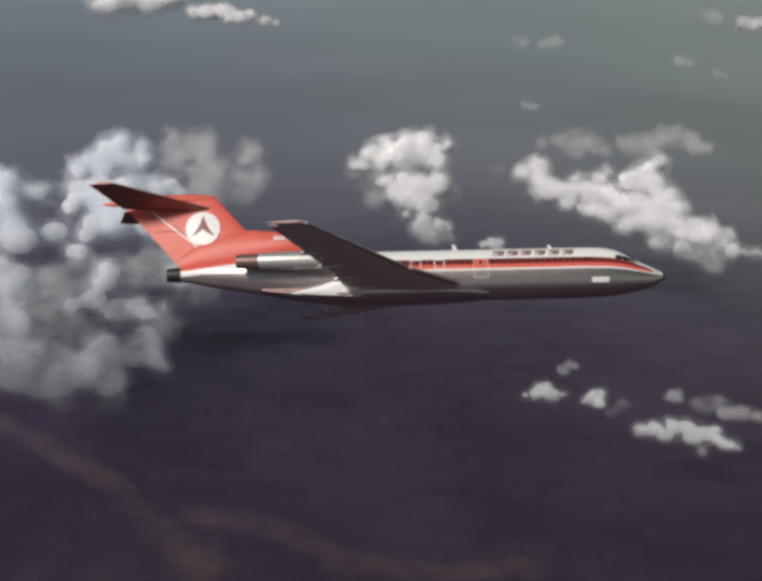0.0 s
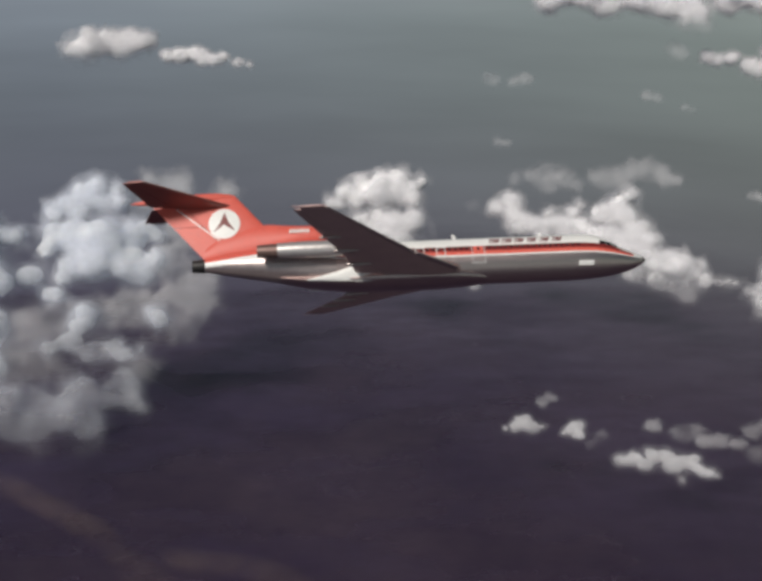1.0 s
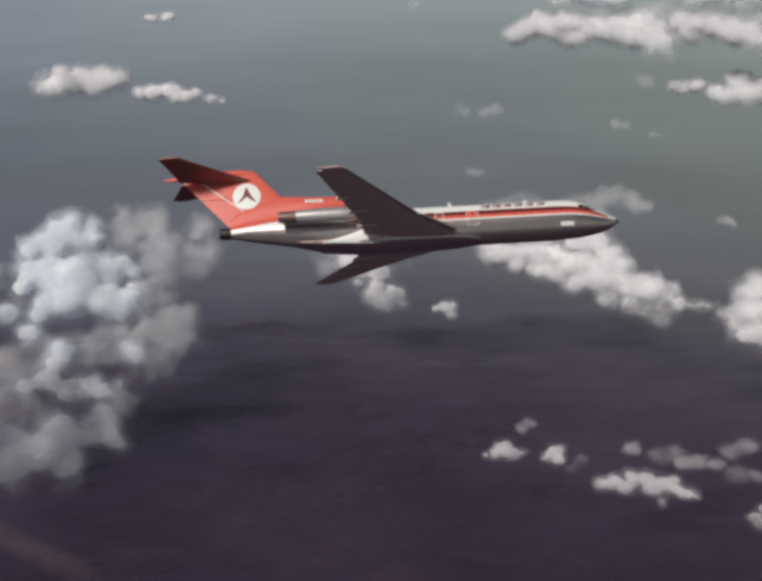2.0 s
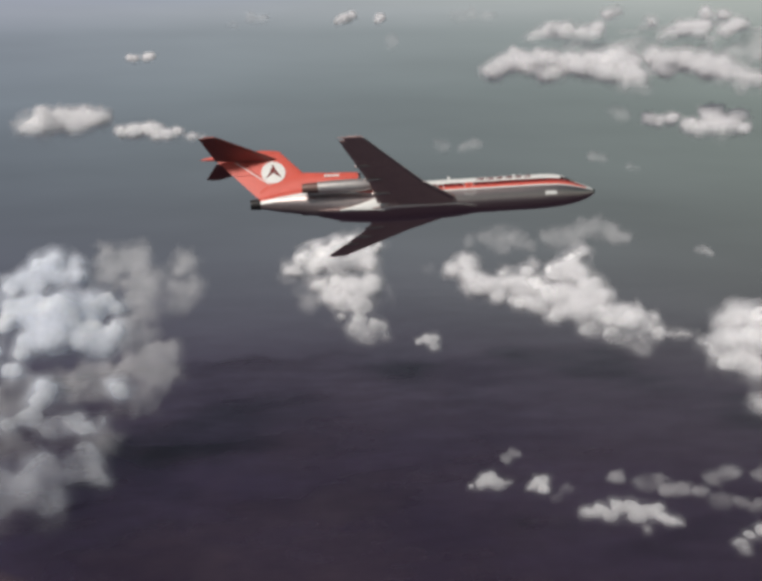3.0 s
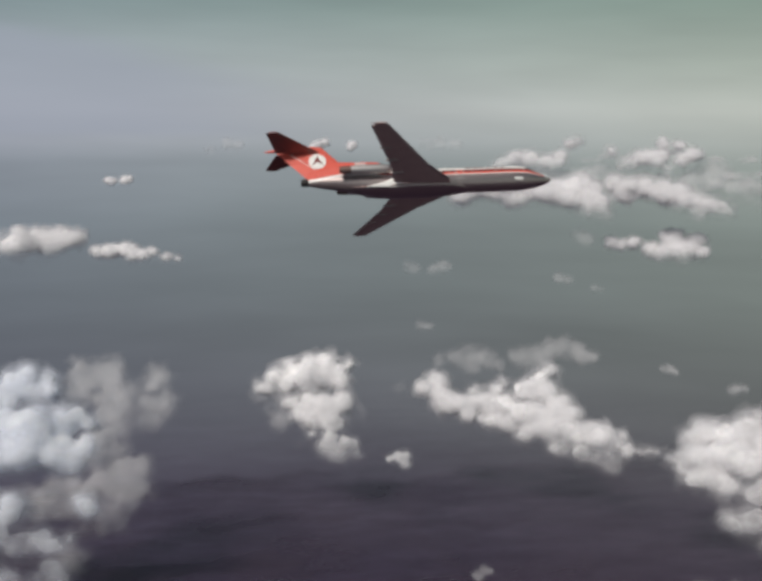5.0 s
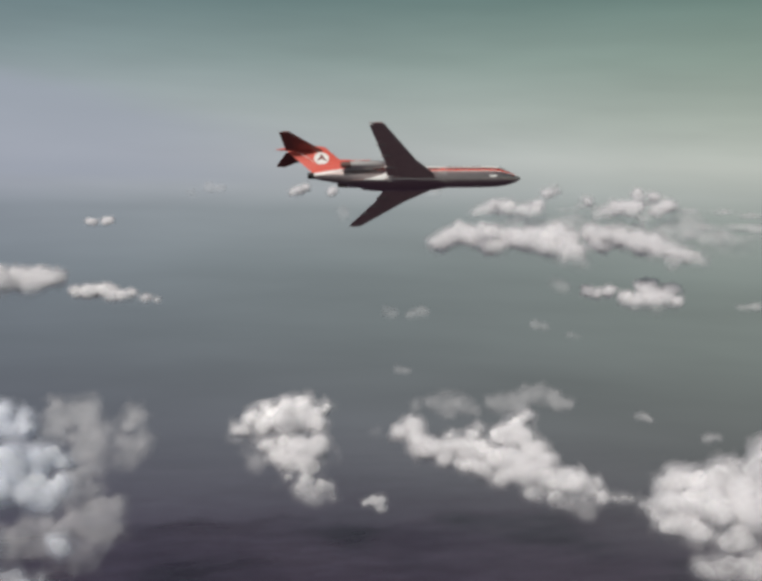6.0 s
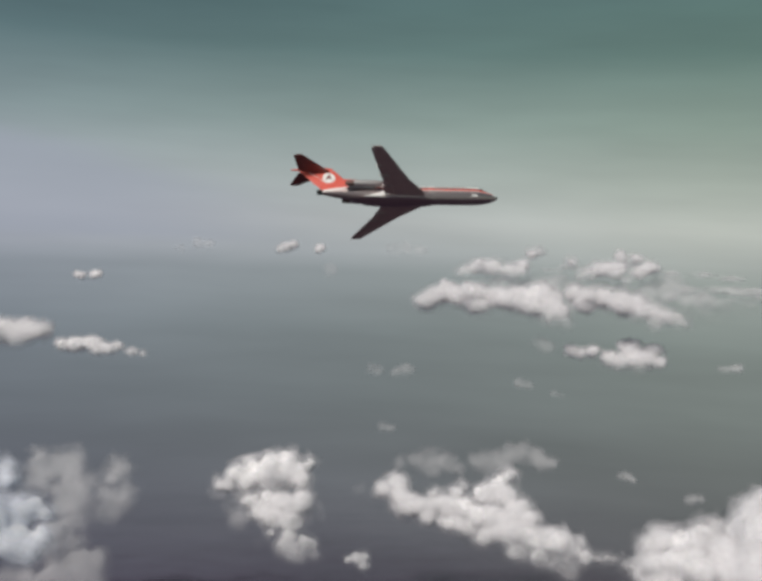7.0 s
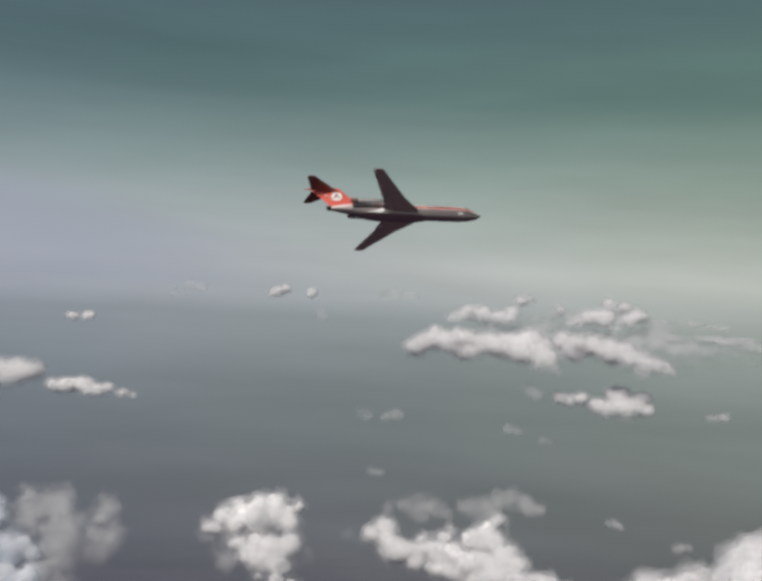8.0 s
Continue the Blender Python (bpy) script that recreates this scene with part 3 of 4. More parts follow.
# side engines
for side in (-1, 1):
    y, z = side * 3.12, 0.78
    bm = bmesh.new()
    turned(bm, y, z, [(-27.62, 0.62), (-28.3, 0.71), (-29.5, 0.74), (-31.5, 0.72), (-33.0, 0.66), (-33.6, 0.63), (-33.6, 0.55), (-27.62, 0.55)], 32, caps=(False, False))
    nac = part("engine_nacelle", bm, COWL, jet, "brushed metal engine cowling")
    bm = bmesh.new()
    turned(bm, y, z, [(-27.62, 0.62), (-27.35, 0.59), (-27.25, 0.55), (-27.3, 0.51), (-27.62, 0.49), (-28.2, 0.50)], 32, caps=(False, False))
    part("intake_lip", bm, SILVER, nac, "polished metal intake lip")
    bm = bmesh.new()
    turned(bm, y, z, [(-28.15, 0.02), (-28.2, 0.5), (-28.3, 0.5)], 24)
    part("fan_face", bm, DUCT, nac, "dark fan face")
    bm = bmesh.new()
    turned(bm, y, z - 0.02, [(-33.55, 0.62), (-34.3, 0.60), (-35.0, 0.56), (-35.35, 0.52), (-35.35, 0.46), (-34.0, 0.44)], 28, caps=(True, True))
    part("exhaust_nozzle", bm, EXHAUST, nac, "sooty reverser and nozzle with a brownish-red reflection in their colour")
    bm = bmesh.new()
    foil(bm, [((-28.6, side * 1.55, 0.74), (-35.2, side * 1.1, 0.66), 0.07, (0, 0, 1)), ((-28.9, side * 2.6, 0.78), (-34.2, side * 2.6, 0.74), 0.07, (0, 0, 1))])
    part("pylon", bm, LIGHT, jet, "pale engine pylon")

# centre engine: intake over the rear fuselage, nozzle in the tail
bm = bmesh.new()
skin(bm, [oval(x, 0, zc, w, h, 32) for x, zc, w, h in ((-28.55, 3.05, 0.80, 0.80), (-29.2, 3.03, 0.88, 0.90), (-30.5, 2.95, 0.95, 1.02), (-32.5, 2.85, 0.86, 1.22), (-34.5, 2.72, 0.64, 1.55), (-36.5, 2.5, 0.50, 1.6), (-39.0, 2.0, 0.36, 1.2), (-40.2, 1.5, 0.25, 0.6))], caps=(False, True))
duct = part("intake_fairing", bm, RED, jet, "red centre engine intake fairing")
bm = bmesh.new()
turned(bm, 0, 3.05, [(-28.55, 0.80), (-28.3, 0.77), (-28.2, 0.72), (-28.25, 0.68), (-28.55, 0.65), (-29.5, 0.64)], 32, caps=(False, False))
part("intake_lip", bm, SILVER, duct, "polished metal intake lip")
bm = bmesh.new()
turned(bm, 0, 3.05, [(-29.4, 0.05), (-29.5, 0.65), (-29.6, 0.65)], 28)
part("intake_throat", bm, DUCT, duct, "dark intake throat")
bm = bmesh.new()
turned(bm, 0, 0.54, [(-40.2, 0.62), (-40.8, 0.60), (-41.35, 0.55), (-41.35, 0.46), (-40.7, 0.42)], 28)
part("tail_nozzle", bm, BLACK, jet, "sooty black tail exhaust nozzle")
for k in range(6):
    x0 = -32.55 + k * 0.31
    bm = bmesh.new()
    skin(bm, [[(x0 + 0.22 * u, -0.97 + o, 3.0 + 0.36 * v + 0.1) for u, v, o in ((0, 0, 0), (1, 0, 0), (1, 1, 0.07), (0, 1, 0.07))],
              [(x0 + 0.22 * u, -0.90 + o, 3.0 + 0.36 * v + 0.1) for u, v, o in ((0, 0, 0), (1, 0, 0), (1, 1, 0.07), (0, 1, 0.07))]])
    part("marking_bar", bm, WHITE, duct, "white marking bar", smooth=False)

# fin
FIN = [(0.0, ((-32.2, 0, 1.2), (-40.35, 0, 1.2), 0.10, (0, 1, 0))),
       (0.545, ((-35.15, 0, 4.5), (-43.25, 0, 4.5), 0.085, (0, 1, 0))),
       (1.0, ((-37.55, 0, 7.25), (-45.75, 0, 7.25), 0.07, (0, 1, 0)))]
bm = bmesh.new()
foil(bm, between(FIN, 0, 1, 12), 0.0, 0.665, 14)
fin = part("fin", bm, RED, jet, "red swept fin")
for a, b in ((0.0, 0.50), (0.51, 0.93)):
    bm = bmesh.new()
    foil(bm, between(FIN, a, b, 6), 0.675, 1.0, 8)
    part("rudder", bm, RED, fin)


def fin_y(x, z):
    s = min(max((z - 1.2) / 6.05, 0), 1)
    le, te, t, _ = between(FIN, s, min(s + 1e-4, 1), 1)[0]
    return thick((le.x - x) / (le.x - te.x), t) * (le.x - te.x)


def fin_patch(name, loops, material, label, off):
    """A flat marking on the fin's sides; loops: convex outlines of x, z."""
    for side in (-1, 1):
        bm = bmesh.new()
        for loop in loops:
            cx, cz = sum(p[0] for p in loop) / len(loop), sum(p[1] for p in loop) / len(loop)
            k = 6
            rings = [[(cx + (x - cx) * r / k, side * (fin_y(cx + (x - cx) * r / k, cz + (z - cz) * r / k) + off), cz + (z - cz) * r / k) for x, z in loop] for r in range(1, k + 1)]
            edge = [(x, side * (fin_y(x, z) - 0.01), z) for x, z in loop]
            vs = skin(bm, rings + [edge], caps=(True, False))
        part(name, bm, material, fin, label, smooth=False)


EX, EZ, ER = -38.45, 4.42, 1.42
fin_patch("emblem_disc", [[(EX + ER * math.cos(2 * math.pi * k / 40), EZ + ER * math.sin(2 * math.pi * k / 40)) for k in range(40)]], WHITE, "white round emblem", 0.015)
fin_patch("emblem_shape", [[(EX + 0.02, EZ + 1.1), (EX - 0.42, EZ + 0.02), (EX, EZ - 0.05), (EX + 0.42, EZ + 0.1)],
                           [(EX + 0.42, EZ + 0.1), (EX, EZ - 0.05), (EX + 0.30, EZ - 0.32), (EX + 1.0, EZ - 0.72)],
                           [(EX - 0.42, EZ + 0.02), (EX - 1.02, EZ - 0.78), (EX - 0.45, EZ - 0.42), (EX, EZ - 0.05)]], DARK_RED, "dark red arrow shape", 0.03)
a, b = Vector((-42.75, 6.0)), Vector((-38.35, 2.4))
d = (b - a).normalized() * 0.05
nrm = Vector((-d.y, d.x))
fin_patch("hinge_stripe", [[tuple(a.lerp(b, i / 4) + nrm), tuple(a.lerp(b, (i + 1) / 4) + nrm), tuple(a.lerp(b, (i + 1) / 4) - nrm), tuple(a.lerp(b, i / 4) - nrm)] for i in range(4)], WHITE, "thin white stripe", 0.012)

# tailplane on top of the fin
for side in (-1, 1):
    S = [(0.0, ((-37.7, side * 0.1, 6.15), (-45.0, side * 0.1, 6.20), 0.075, (0, 0, 1))), (1.0, ((-44.75, side * 5.42, 6.74), (-46.68, side * 5.42, 6.70), 0.08, (0, 0, 1)))]
    bm = bmesh.new()
    foil(bm, between(S, 0, 1, 10), 0, 0.70, 12)
    tp = part("tailplane", bm, TAIL, jet, "dark tailplane half with the fin's red reflection in its colour")
    bm = bmesh.new()
    foil(bm, between(S, 0.04, 0.97, 8), 0.71, 1.0, 6)
    part("elevator", bm, TAIL, tp)
bm = bmesh.new()
skin(bm, [oval(x, 0, z, w, h, 20) for x, z, w, h in ((-37.4, 7.1, 0.03, 0.05), (-37.9, 7.1, 0.2, 0.25), (-39.2, 7.08, 0.36, 0.42), (-42, 6.98, 0.40, 0.46), (-44.5, 6.85, 0.33, 0.36), (-46.2, 6.75, 0.16, 0.17), (-46.95, 6.72, 0.02, 0.02))])
part("bullet_fairing", bm, RED, jet, "red bullet fairing on the tail")

# aerials
for x, h, z, s in ((-17.5, 0.55, 2.1, 1), (-9.5, 0.35, 2.1, 1)):
    bm = bmesh.new()
    foil(bm, [((x + 0.25, 0, z - 0.1 * s), (x - 0.25, 0, z - 0.1 * s), 0.12, (0, 1, 0)), ((x - 0.05, 0, z + h * s), (x - 0.3, 0, z + h * s), 0.12, (0, 1, 0))], n=6)
    part("blade_aerial", bm, LIGHT, jet, "small pale blade aerial")


# ---- clouds ----
def lattice(p, seed):
    """Smooth random values between -1 and 1 on a lattice of unit cells."""
    i = np.floor(p).astype(np.int64)
    f = p - i
    f = f * f * f * (f * (f * 6 - 15) + 10)
    out = 0.0
    for dx in (0, 1):
        for dy in (0, 1):
            for dz in (0, 1):
                h = ((i[..., 0] + dx) * 374761393 + (i[..., 1] + dy) * 668265263 + (i[..., 2] + dz) * 2147483647 + seed * 974711) & 0xFFFFFFFF
                h = ((h ^ (h >> 13)) * 1274126177) & 0xFFFFFFFF
                v = ((h ^ (h >> 16)) & 0xFFFF) / 32767.5 - 1
                out = out + v * np.where(dx, f[..., 0], 1 - f[..., 0]) * np.where(dy, f[..., 1], 1 - f[..., 1]) * np.where(dz, f[..., 2], 1 - f[..., 2])
    return out


def heaped(p, seed):
    """Rounded heaps with creases between, at three sizes."""
    return sum(a * np.abs(lattice(p * f + 17.3 * k, seed + k)) for k, (a, f) in enumerate(((1.0, 1.0), (0.38, 2.1), (0.13, 4.6))))


def softened(f, rounds):
    """A field on a grid, smoothed."""
    for _ in range(rounds):
        for ax in range(3):
            p = np.concatenate([f.take([0], ax), f, f.take([-1], ax)], ax)
            n = f.shape[ax]
            f = 0.25 * p.take(range(n), ax) + 0.5 * f + 0.25 * p.take(range(2, n + 2), ax)
    return f


def skin_of(field, origin, cell):
    """Vertices and faces of the surface where a field on a grid passes through zero."""
    ins = field < 0
    nx, ny, nz = field.shape
    cnt = np.zeros((nx - 1, ny - 1, nz - 1))
    acc = np.zeros((nx - 1, ny - 1, nz - 1, 3))
    corner = [(a, b, c) for a in (0, 1) for b in (0, 1) for c in (0, 1)]

    def sl(o):
        return tuple(slice(k, k + m - 1) for k, m in zip(o, field.shape))

    for a in corner:
        for ax in range(3):
            if a[ax]:
                continue
            b = tuple(1 if k == ax else a[k] for k in range(3))
            va, vb = field[sl(a)], field[sl(b)]
            hit = ins[sl(a)] != ins[sl(b)]
            t = np.where(hit, va / np.where(hit, va - vb, 1), 0)
            for k in range(3):
                acc[..., k] += hit * (a[k] + (t if k == ax else 0))
            cnt += hit
    used = cnt > 0
    ids = np.full(used.shape, -1)
    ids[used] = np.arange(used.sum())
    V = (np.argwhere(used) + acc[used] / cnt[used][:, None]) * cell + origin
    F = []
    for ax in range(3):
        o = [0, 0, 0]
        o[ax] = 1
        A = ins[tuple(slice(0, m - k) for k, m in zip(o, field.shape))]
        B = ins[tuple(slice(k, m) for k, m in zip(o, field.shape))]
        e = np.argwhere(A != B)
        u, v = (ax + 1) % 3, (ax + 2) % 3
        e = e[(e[:, u] > 0) & (e[:, v] > 0) & (e[:, u] < field.shape[u] - 1) & (e[:, v] < field.shape[v] - 1)]
        up = A[tuple(e.T)]
        q = []
        for du, dv in ((0, 0), (-1, 0), (-1, -1), (0, -1)):
            c = e.copy()
            c[:, u] += du
            c[:, v] += dv
            q.append(ids[tuple(c.T)])
        q = np.stack(q, 1)
        q[~up] = q[~up][:, ::-1]
        F.append(q)
    return V, np.concatenate(F)


def part_from(name, V, F, material, parent, label="", slope=None):
    me = bpy.data.meshes.new(name)
    me.from_pydata(V.tolist(), [], F.tolist())
    me.materials.append(material)
    me.polygons.foreach_set("use_smooth", [True] * len(me.polygons))
    if slope is not None:
        # vapour has no sharp skin: light sees the broad form more than the creases
        grads, lo, cell, lift = slope
        i = np.clip(np.rint((V - lo) / cell).astype(int), 0, np.array(grads[0].shape) - 1)
        N = np.stack([d[tuple(i.T)] for d in grads], 1)
        N /= np.linalg.norm(N, axis=1, keepdims=True) + 1e-9
        N += lift * np.array(SUN)
        N /= np.linalg.norm(N, axis=1, keepdims=True) + 1e-9
        me.normals_split_custom_set_from_vertices(N.tolist())
    ob = new(name, me)
    ob.parent = parent
    if label:
        tagged(ob, label, kind="stuff")
    return ob


def cloud(at, lumps, label, cell=4.0, flat=0.85, wide=1.0, rough=0.30, seed=1, thin=False, far=False, low=False, airy=False, faint=False):
    """A cumulus: lumps (x, y, z, radius) with two sizes of smaller heads budding from them, melted together, in torn vapour."""
    rng = random.Random(seed)
    top = new("cumulus_cloud")
    top.location = at
    tagged(top, label, "cloud", "clouds over the sea")
    heaps = []

    def bud(x, y, z, r, level):
        heaps.append((x, y, z, r))
        for k in range((4, 2, 0)[level]):
            a, e = rng.uniform(0, 2 * math.pi), math.asin(rng.uniform(-0.5, 1.0))
            dd = r * rng.uniform(0.6, 0.85)
            bud(x + wide * dd * math.cos(a) * math.cos(e), y + dd * math.sin(a) * math.cos(e), z + dd * math.sin(e) * flat, r * rng.uniform(0.38, 0.56), level + 1)

    for x, y, z, r in lumps:
        bud(x, y, z, r * 0.80, 0 if r > 5 * cell else 1)
    H = np.array(heaps)
    R = float(np.median([q[3] for q in lumps]))
    pad = 0.75 * R + 3 * cell
    ext = H[:, 3:] * np.array((wide, 1, 1))
    lo, hi = (H[:, :3] - ext).min(0) - pad, (H[:, :3] + ext).max(0) + pad
    shape = np.ceil((hi - lo) / cell).astype(int) + 1
    g = np.stack(np.meshgrid(*[lo[k] + cell * np.arange(shape[k]) for k in range(3)], indexing="ij"), -1)
    s = np.full(shape, 1.2 * R)
    for x, y, z, r in sorted(heaps, key=lambda q: -q[3]):
        reach, kk = r + 1.0 * R, 0.45 * r + 0.35 * R
        a0 = [max(int((c - m * reach - lo[k]) / cell), 0) for k, (c, m) in enumerate(((x, wide), (y, 1), (z, 1)))]
        a1 = [int((c + m * reach - lo[k]) / cell) + 2 for k, (c, m) in enumerate(((x, wide), (y, 1), (z, 1)))]
        box = tuple(slice(p, q) for p, q in zip(a0, a1))
        h, b = g[box], s[box]
        d = np.sqrt(((h[..., 0] - x) / wide) ** 2 + (h[..., 1] - y) ** 2 + ((h[..., 2] - z) / flat) ** 2) - r
        s[box] = np.minimum(b, d) - np.maximum(kk - np.abs(b - d), 0) ** 2 / (4 * kk)
    near = np.abs(s) < 0.9 * R
    broad = s.copy()
    pts = g[near] + np.asarray(at, float)
    s[near] -= rough * R * (heaped(pts / (1.2 * R), seed) - 0.36)
    n2 = np.zeros(shape)
    n2[near] = lattice(pts / (R * 0.55), seed + 50) + 0.5 * lattice(pts / (R * 0.24), seed + 51)
    slope = (np.gradient(softened(0.4 * broad + 0.6 * s, max(2, int(0.8 * R / cell)))), lo, cell, 0.4 if far else 0.12)
    layers = FAINT if faint or low else VEIL if thin else FAR_VAPOUR if far else AIRY_VAPOUR if airy else VAPOUR
    if not thin:
        part_from("core", *skin_of(s + 0.20 * R, lo, cell), LOW_CLOUD if low else FAR_CLOUD if far else AIRY_CLOUD if airy else CLOUD, top, "", slope)
    for k, (off, tear) in enumerate(((-0.12, 0.06), (-0.02, 0.10), (0.09, 0.15), (0.21, 0.22), (0.36, 0.30))):
        if thin and k < 1:
            continue
        f = s - (off - (0.12 if thin else 0)) * R + tear * R * n2
        f[[0, -1]], f[:, [0, -1]], f[:, :, [0, -1]] = 9, 9, 9
        if (f < 0).any():
            part_from("vapour", *skin_of(f, lo, cell), layers[k], top, "torn translucent vapour", slope)
    return top


# left bank
cloud((-574, 2134, -806), [
    (28, 209, 222, 32), (-3, 206, 192, 42), (-43, 177, 175, 37), (-63, 134, 171, 25), (-15, 166, 158, 37),
    (32, 196, 183, 37), (75, 218, 199, 27), (92, 187, 182, 25), (-23, 124, 106, 64), (59, 115, 107, 71),
    (125, 154, 101, 52), (160, 163, 121, 32), (183, 158, 102, 30), (-63, 106, 114, 44), (-73, 68, 97, 30),
    (37, 83, 57, 64), (100, 110, 47, 59), (149, 87, 24, 44), (-21, 63, 48, 42), (-29, 15, 36, 25),
    (176, 110, 55, 39), (198, 4, -61, 32), (35, -29, -31, 30), (23, -60, -47, 30), (-4, -81, -83, 37),
    (-38, -108, -86, 27), (44, -87, -112, 39), (103, -88, -100, 34), (133, -95, -112, 25), (162, -69, -109, 18),
    (127, -130, -168, 44), (99, -172, -186, 44), (154, -187, -192, 32), (48, -183, -165, 52), (23, -236, -189, 52),
    (-21, -241, -193, 52), (-69, -208, -171, 52), (70, -239, -222, 39), (-60, -266, -206, 52), (-108, -274, -174, 69),
    (-223, 64, 145, 55), (-196, 78, 127, 37), (-156, 69, 127, 30), (-218, -5, 93, 71), (-100, 21, 46, 39),
    (-52, 4, 7, 32), (-172, -41, 51, 54), (-188, -110, -42, 71), (-168, -185, -109, 71), (-147, -261, -176, 69),
], "towering white cumulus bank with grey shaded hollows", cell=4.9, flat=0.9, seed=3, airy=True, rough=0.2)
# left heads
cloud((-279, 2282, -605), [
    (-61, 39, 39, 39), (-80, 13, 23, 39), (-49, 15, 15, 36), (-123, 13, 20, 42), (58, 23, 28, 26),
    (78, 23, 13, 24), (95, -11, -39, 26), (64, -18, -42, 24), (33, -29, -41, 29), (-17, -35, -23, 36),
], "small grey-white cloud heads beside a cumulus bank", cell=4.0, flat=0.9, seed=40, thin=True, faint=True, rough=0.30)
# left wisps
cloud((-428, 2232, -831), [
    (58, 217, 212, 46), (15, 177, 210, 46), (-10, 169, 175, 44), (106, 180, 149, 48), (178, 214, 184, 33),
    (218, 171, 143, 30), (169, 169, 141, 38), (160, 131, 113, 43), (99, 122, 105, 53), (69, 54, 66, 56),
    (127, 31, -7, 58), (153, 7, -28, 46), (110, -39, -46, 58), (60, -20, -24, 58), (0, -22, -36, 58),
    (-55, -44, -25, 58), (-90, -67, -66, 51), (48, -44, -73, 38), (87, -60, -89, 35), (-151, -99, -25, 58),
    (-203, -132, -35, 63), (-188, -195, -110, 58), (11, -158, -140, 46), (-271, -129, -54, 76), (-288, -187, -108, 76),
    (-91, -312, -247, 44), (-188, -326, -233, 51),
], "thin grey shreds of cloud beside a cumulus bank", cell=5.1, flat=0.9, seed=4, thin=True, rough=0.35)
# mid wisps
cloud((151, 2889, -860), [
    (-90, 40, 51, 35), (-46, 6, 7, 44), (-33, -30, -33, 35), (212, -30, -11, 38), (57, -83, -87, 32),
    (-102, 78, 87, 19), (0, -13, -3, 38),
], "thin pale vapour trailing from a cumulus tower", cell=5.1, flat=0.9, seed=5, thin=True, faint=True, rough=0.35)
# mid tower
cloud((239, 2841, -822), [
    (37, 87, 107, 39), (-18, 91, 102, 45), (-72, 89, 85, 42), (-133, 58, 72, 36), (74, 70, 88, 36),
    (114, 82, 104, 22), (27, 70, 62, 47), (-38, 41, 65, 47), (-100, 52, 48, 40), (79, 41, 54, 31),
    (-163, 42, 41, 25), (-33, 20, 0, 36), (26, -10, -11, 51), (77, -14, -5, 39), (-60, -8, -33, 34),
    (-8, -37, -51, 44), (42, -54, -49, 40), (-90, 0, 1, 31), (15, -108, -121, 36), (77, -116, -102, 39),
    (52, -124, -140, 37), (98, -116, -129, 28), (33, -86, -93, 31), (-27, -63, -84, 20),
], "white cumulus tower leaning over the sea", cell=4.7, flat=0.9, seed=6, rough=0.22)
# puff
cloud((467, 2614, -944), [
    (-3, -2, 6, 25), (12, -6, -17, 24), (20, -1, 11, 18), (-28, 8, -1, 15),
], "small round white cloud puff", cell=3.9, flat=0.9, seed=7, low=True, rough=0.30)
# chain
cloud((950, 2781, -879), [
    (-308, 147, 86, 37), (-345, 158, 61, 26), (-292, 116, 50, 40), (-264, 94, 16, 43), (-292, 110, 19, 29),
    (-205, 97, 19, 43), (-185, 114, 62, 18), (-146, 76, 30, 47), (-110, 89, 74, 27), (-89, 105, 85, 16),
    (-88, 49, 27, 43), (-213, 70, -11, 29), (-148, 38, -15, 32), (-88, 16, -29, 42), (-26, 68, 68, 40),
    (33, 77, 112, 31), (63, 96, 121, 27), (10, 77, 72, 43), (40, 45, 71, 37), (-52, 6, 13, 53),
    (4, 3, 3, 59), (69, 4, 33, 43), (90, 16, 46, 26), (109, -25, 15, 27), (39, -45, -33, 61),
    (-44, -28, -51, 39), (99, -85, -41, 56), (143, -122, -39, 53), (176, -142, -43, 56), (229, -127, -50, 32),
    (45, -83, -86, 39), (101, -134, -88, 42), (168, -148, -102, 45), (186, -189, -115, 29), (234, -183, -72, 29),
    (274, -181, -74, 23), (300, -195, -66, 18), (320, -204, -68, 11),
], "long chain of sunlit white cumulus heads", cell=4.8, flat=0.9, seed=8, rough=0.22)
# chain veil
cloud((1001, 3323, -820), [
    (-168, 55, -1, 48), (-109, 61, 24, 44), (-67, 41, -1, 44), (-38, -4, -9, 27), (-133, 7, -18, 39),
    (-249, 69, -11, 29), (66, -23, 8, 48), (104, -20, 25, 39), (163, -9, 39, 44), (200, -42, 56, 51),
    (242, -32, 43, 44), (268, -71, 32, 41), (303, -101, 29, 27), (38, 10, 11, 29), (119, -37, 0, 34),
    (-414, 9, -101, 27), (-374, 14, -113, 29),
], "thin torn grey-white cloud above a cumulus chain", cell=5.6, flat=0.9, seed=9, thin=True, faint=True, rough=0.35)
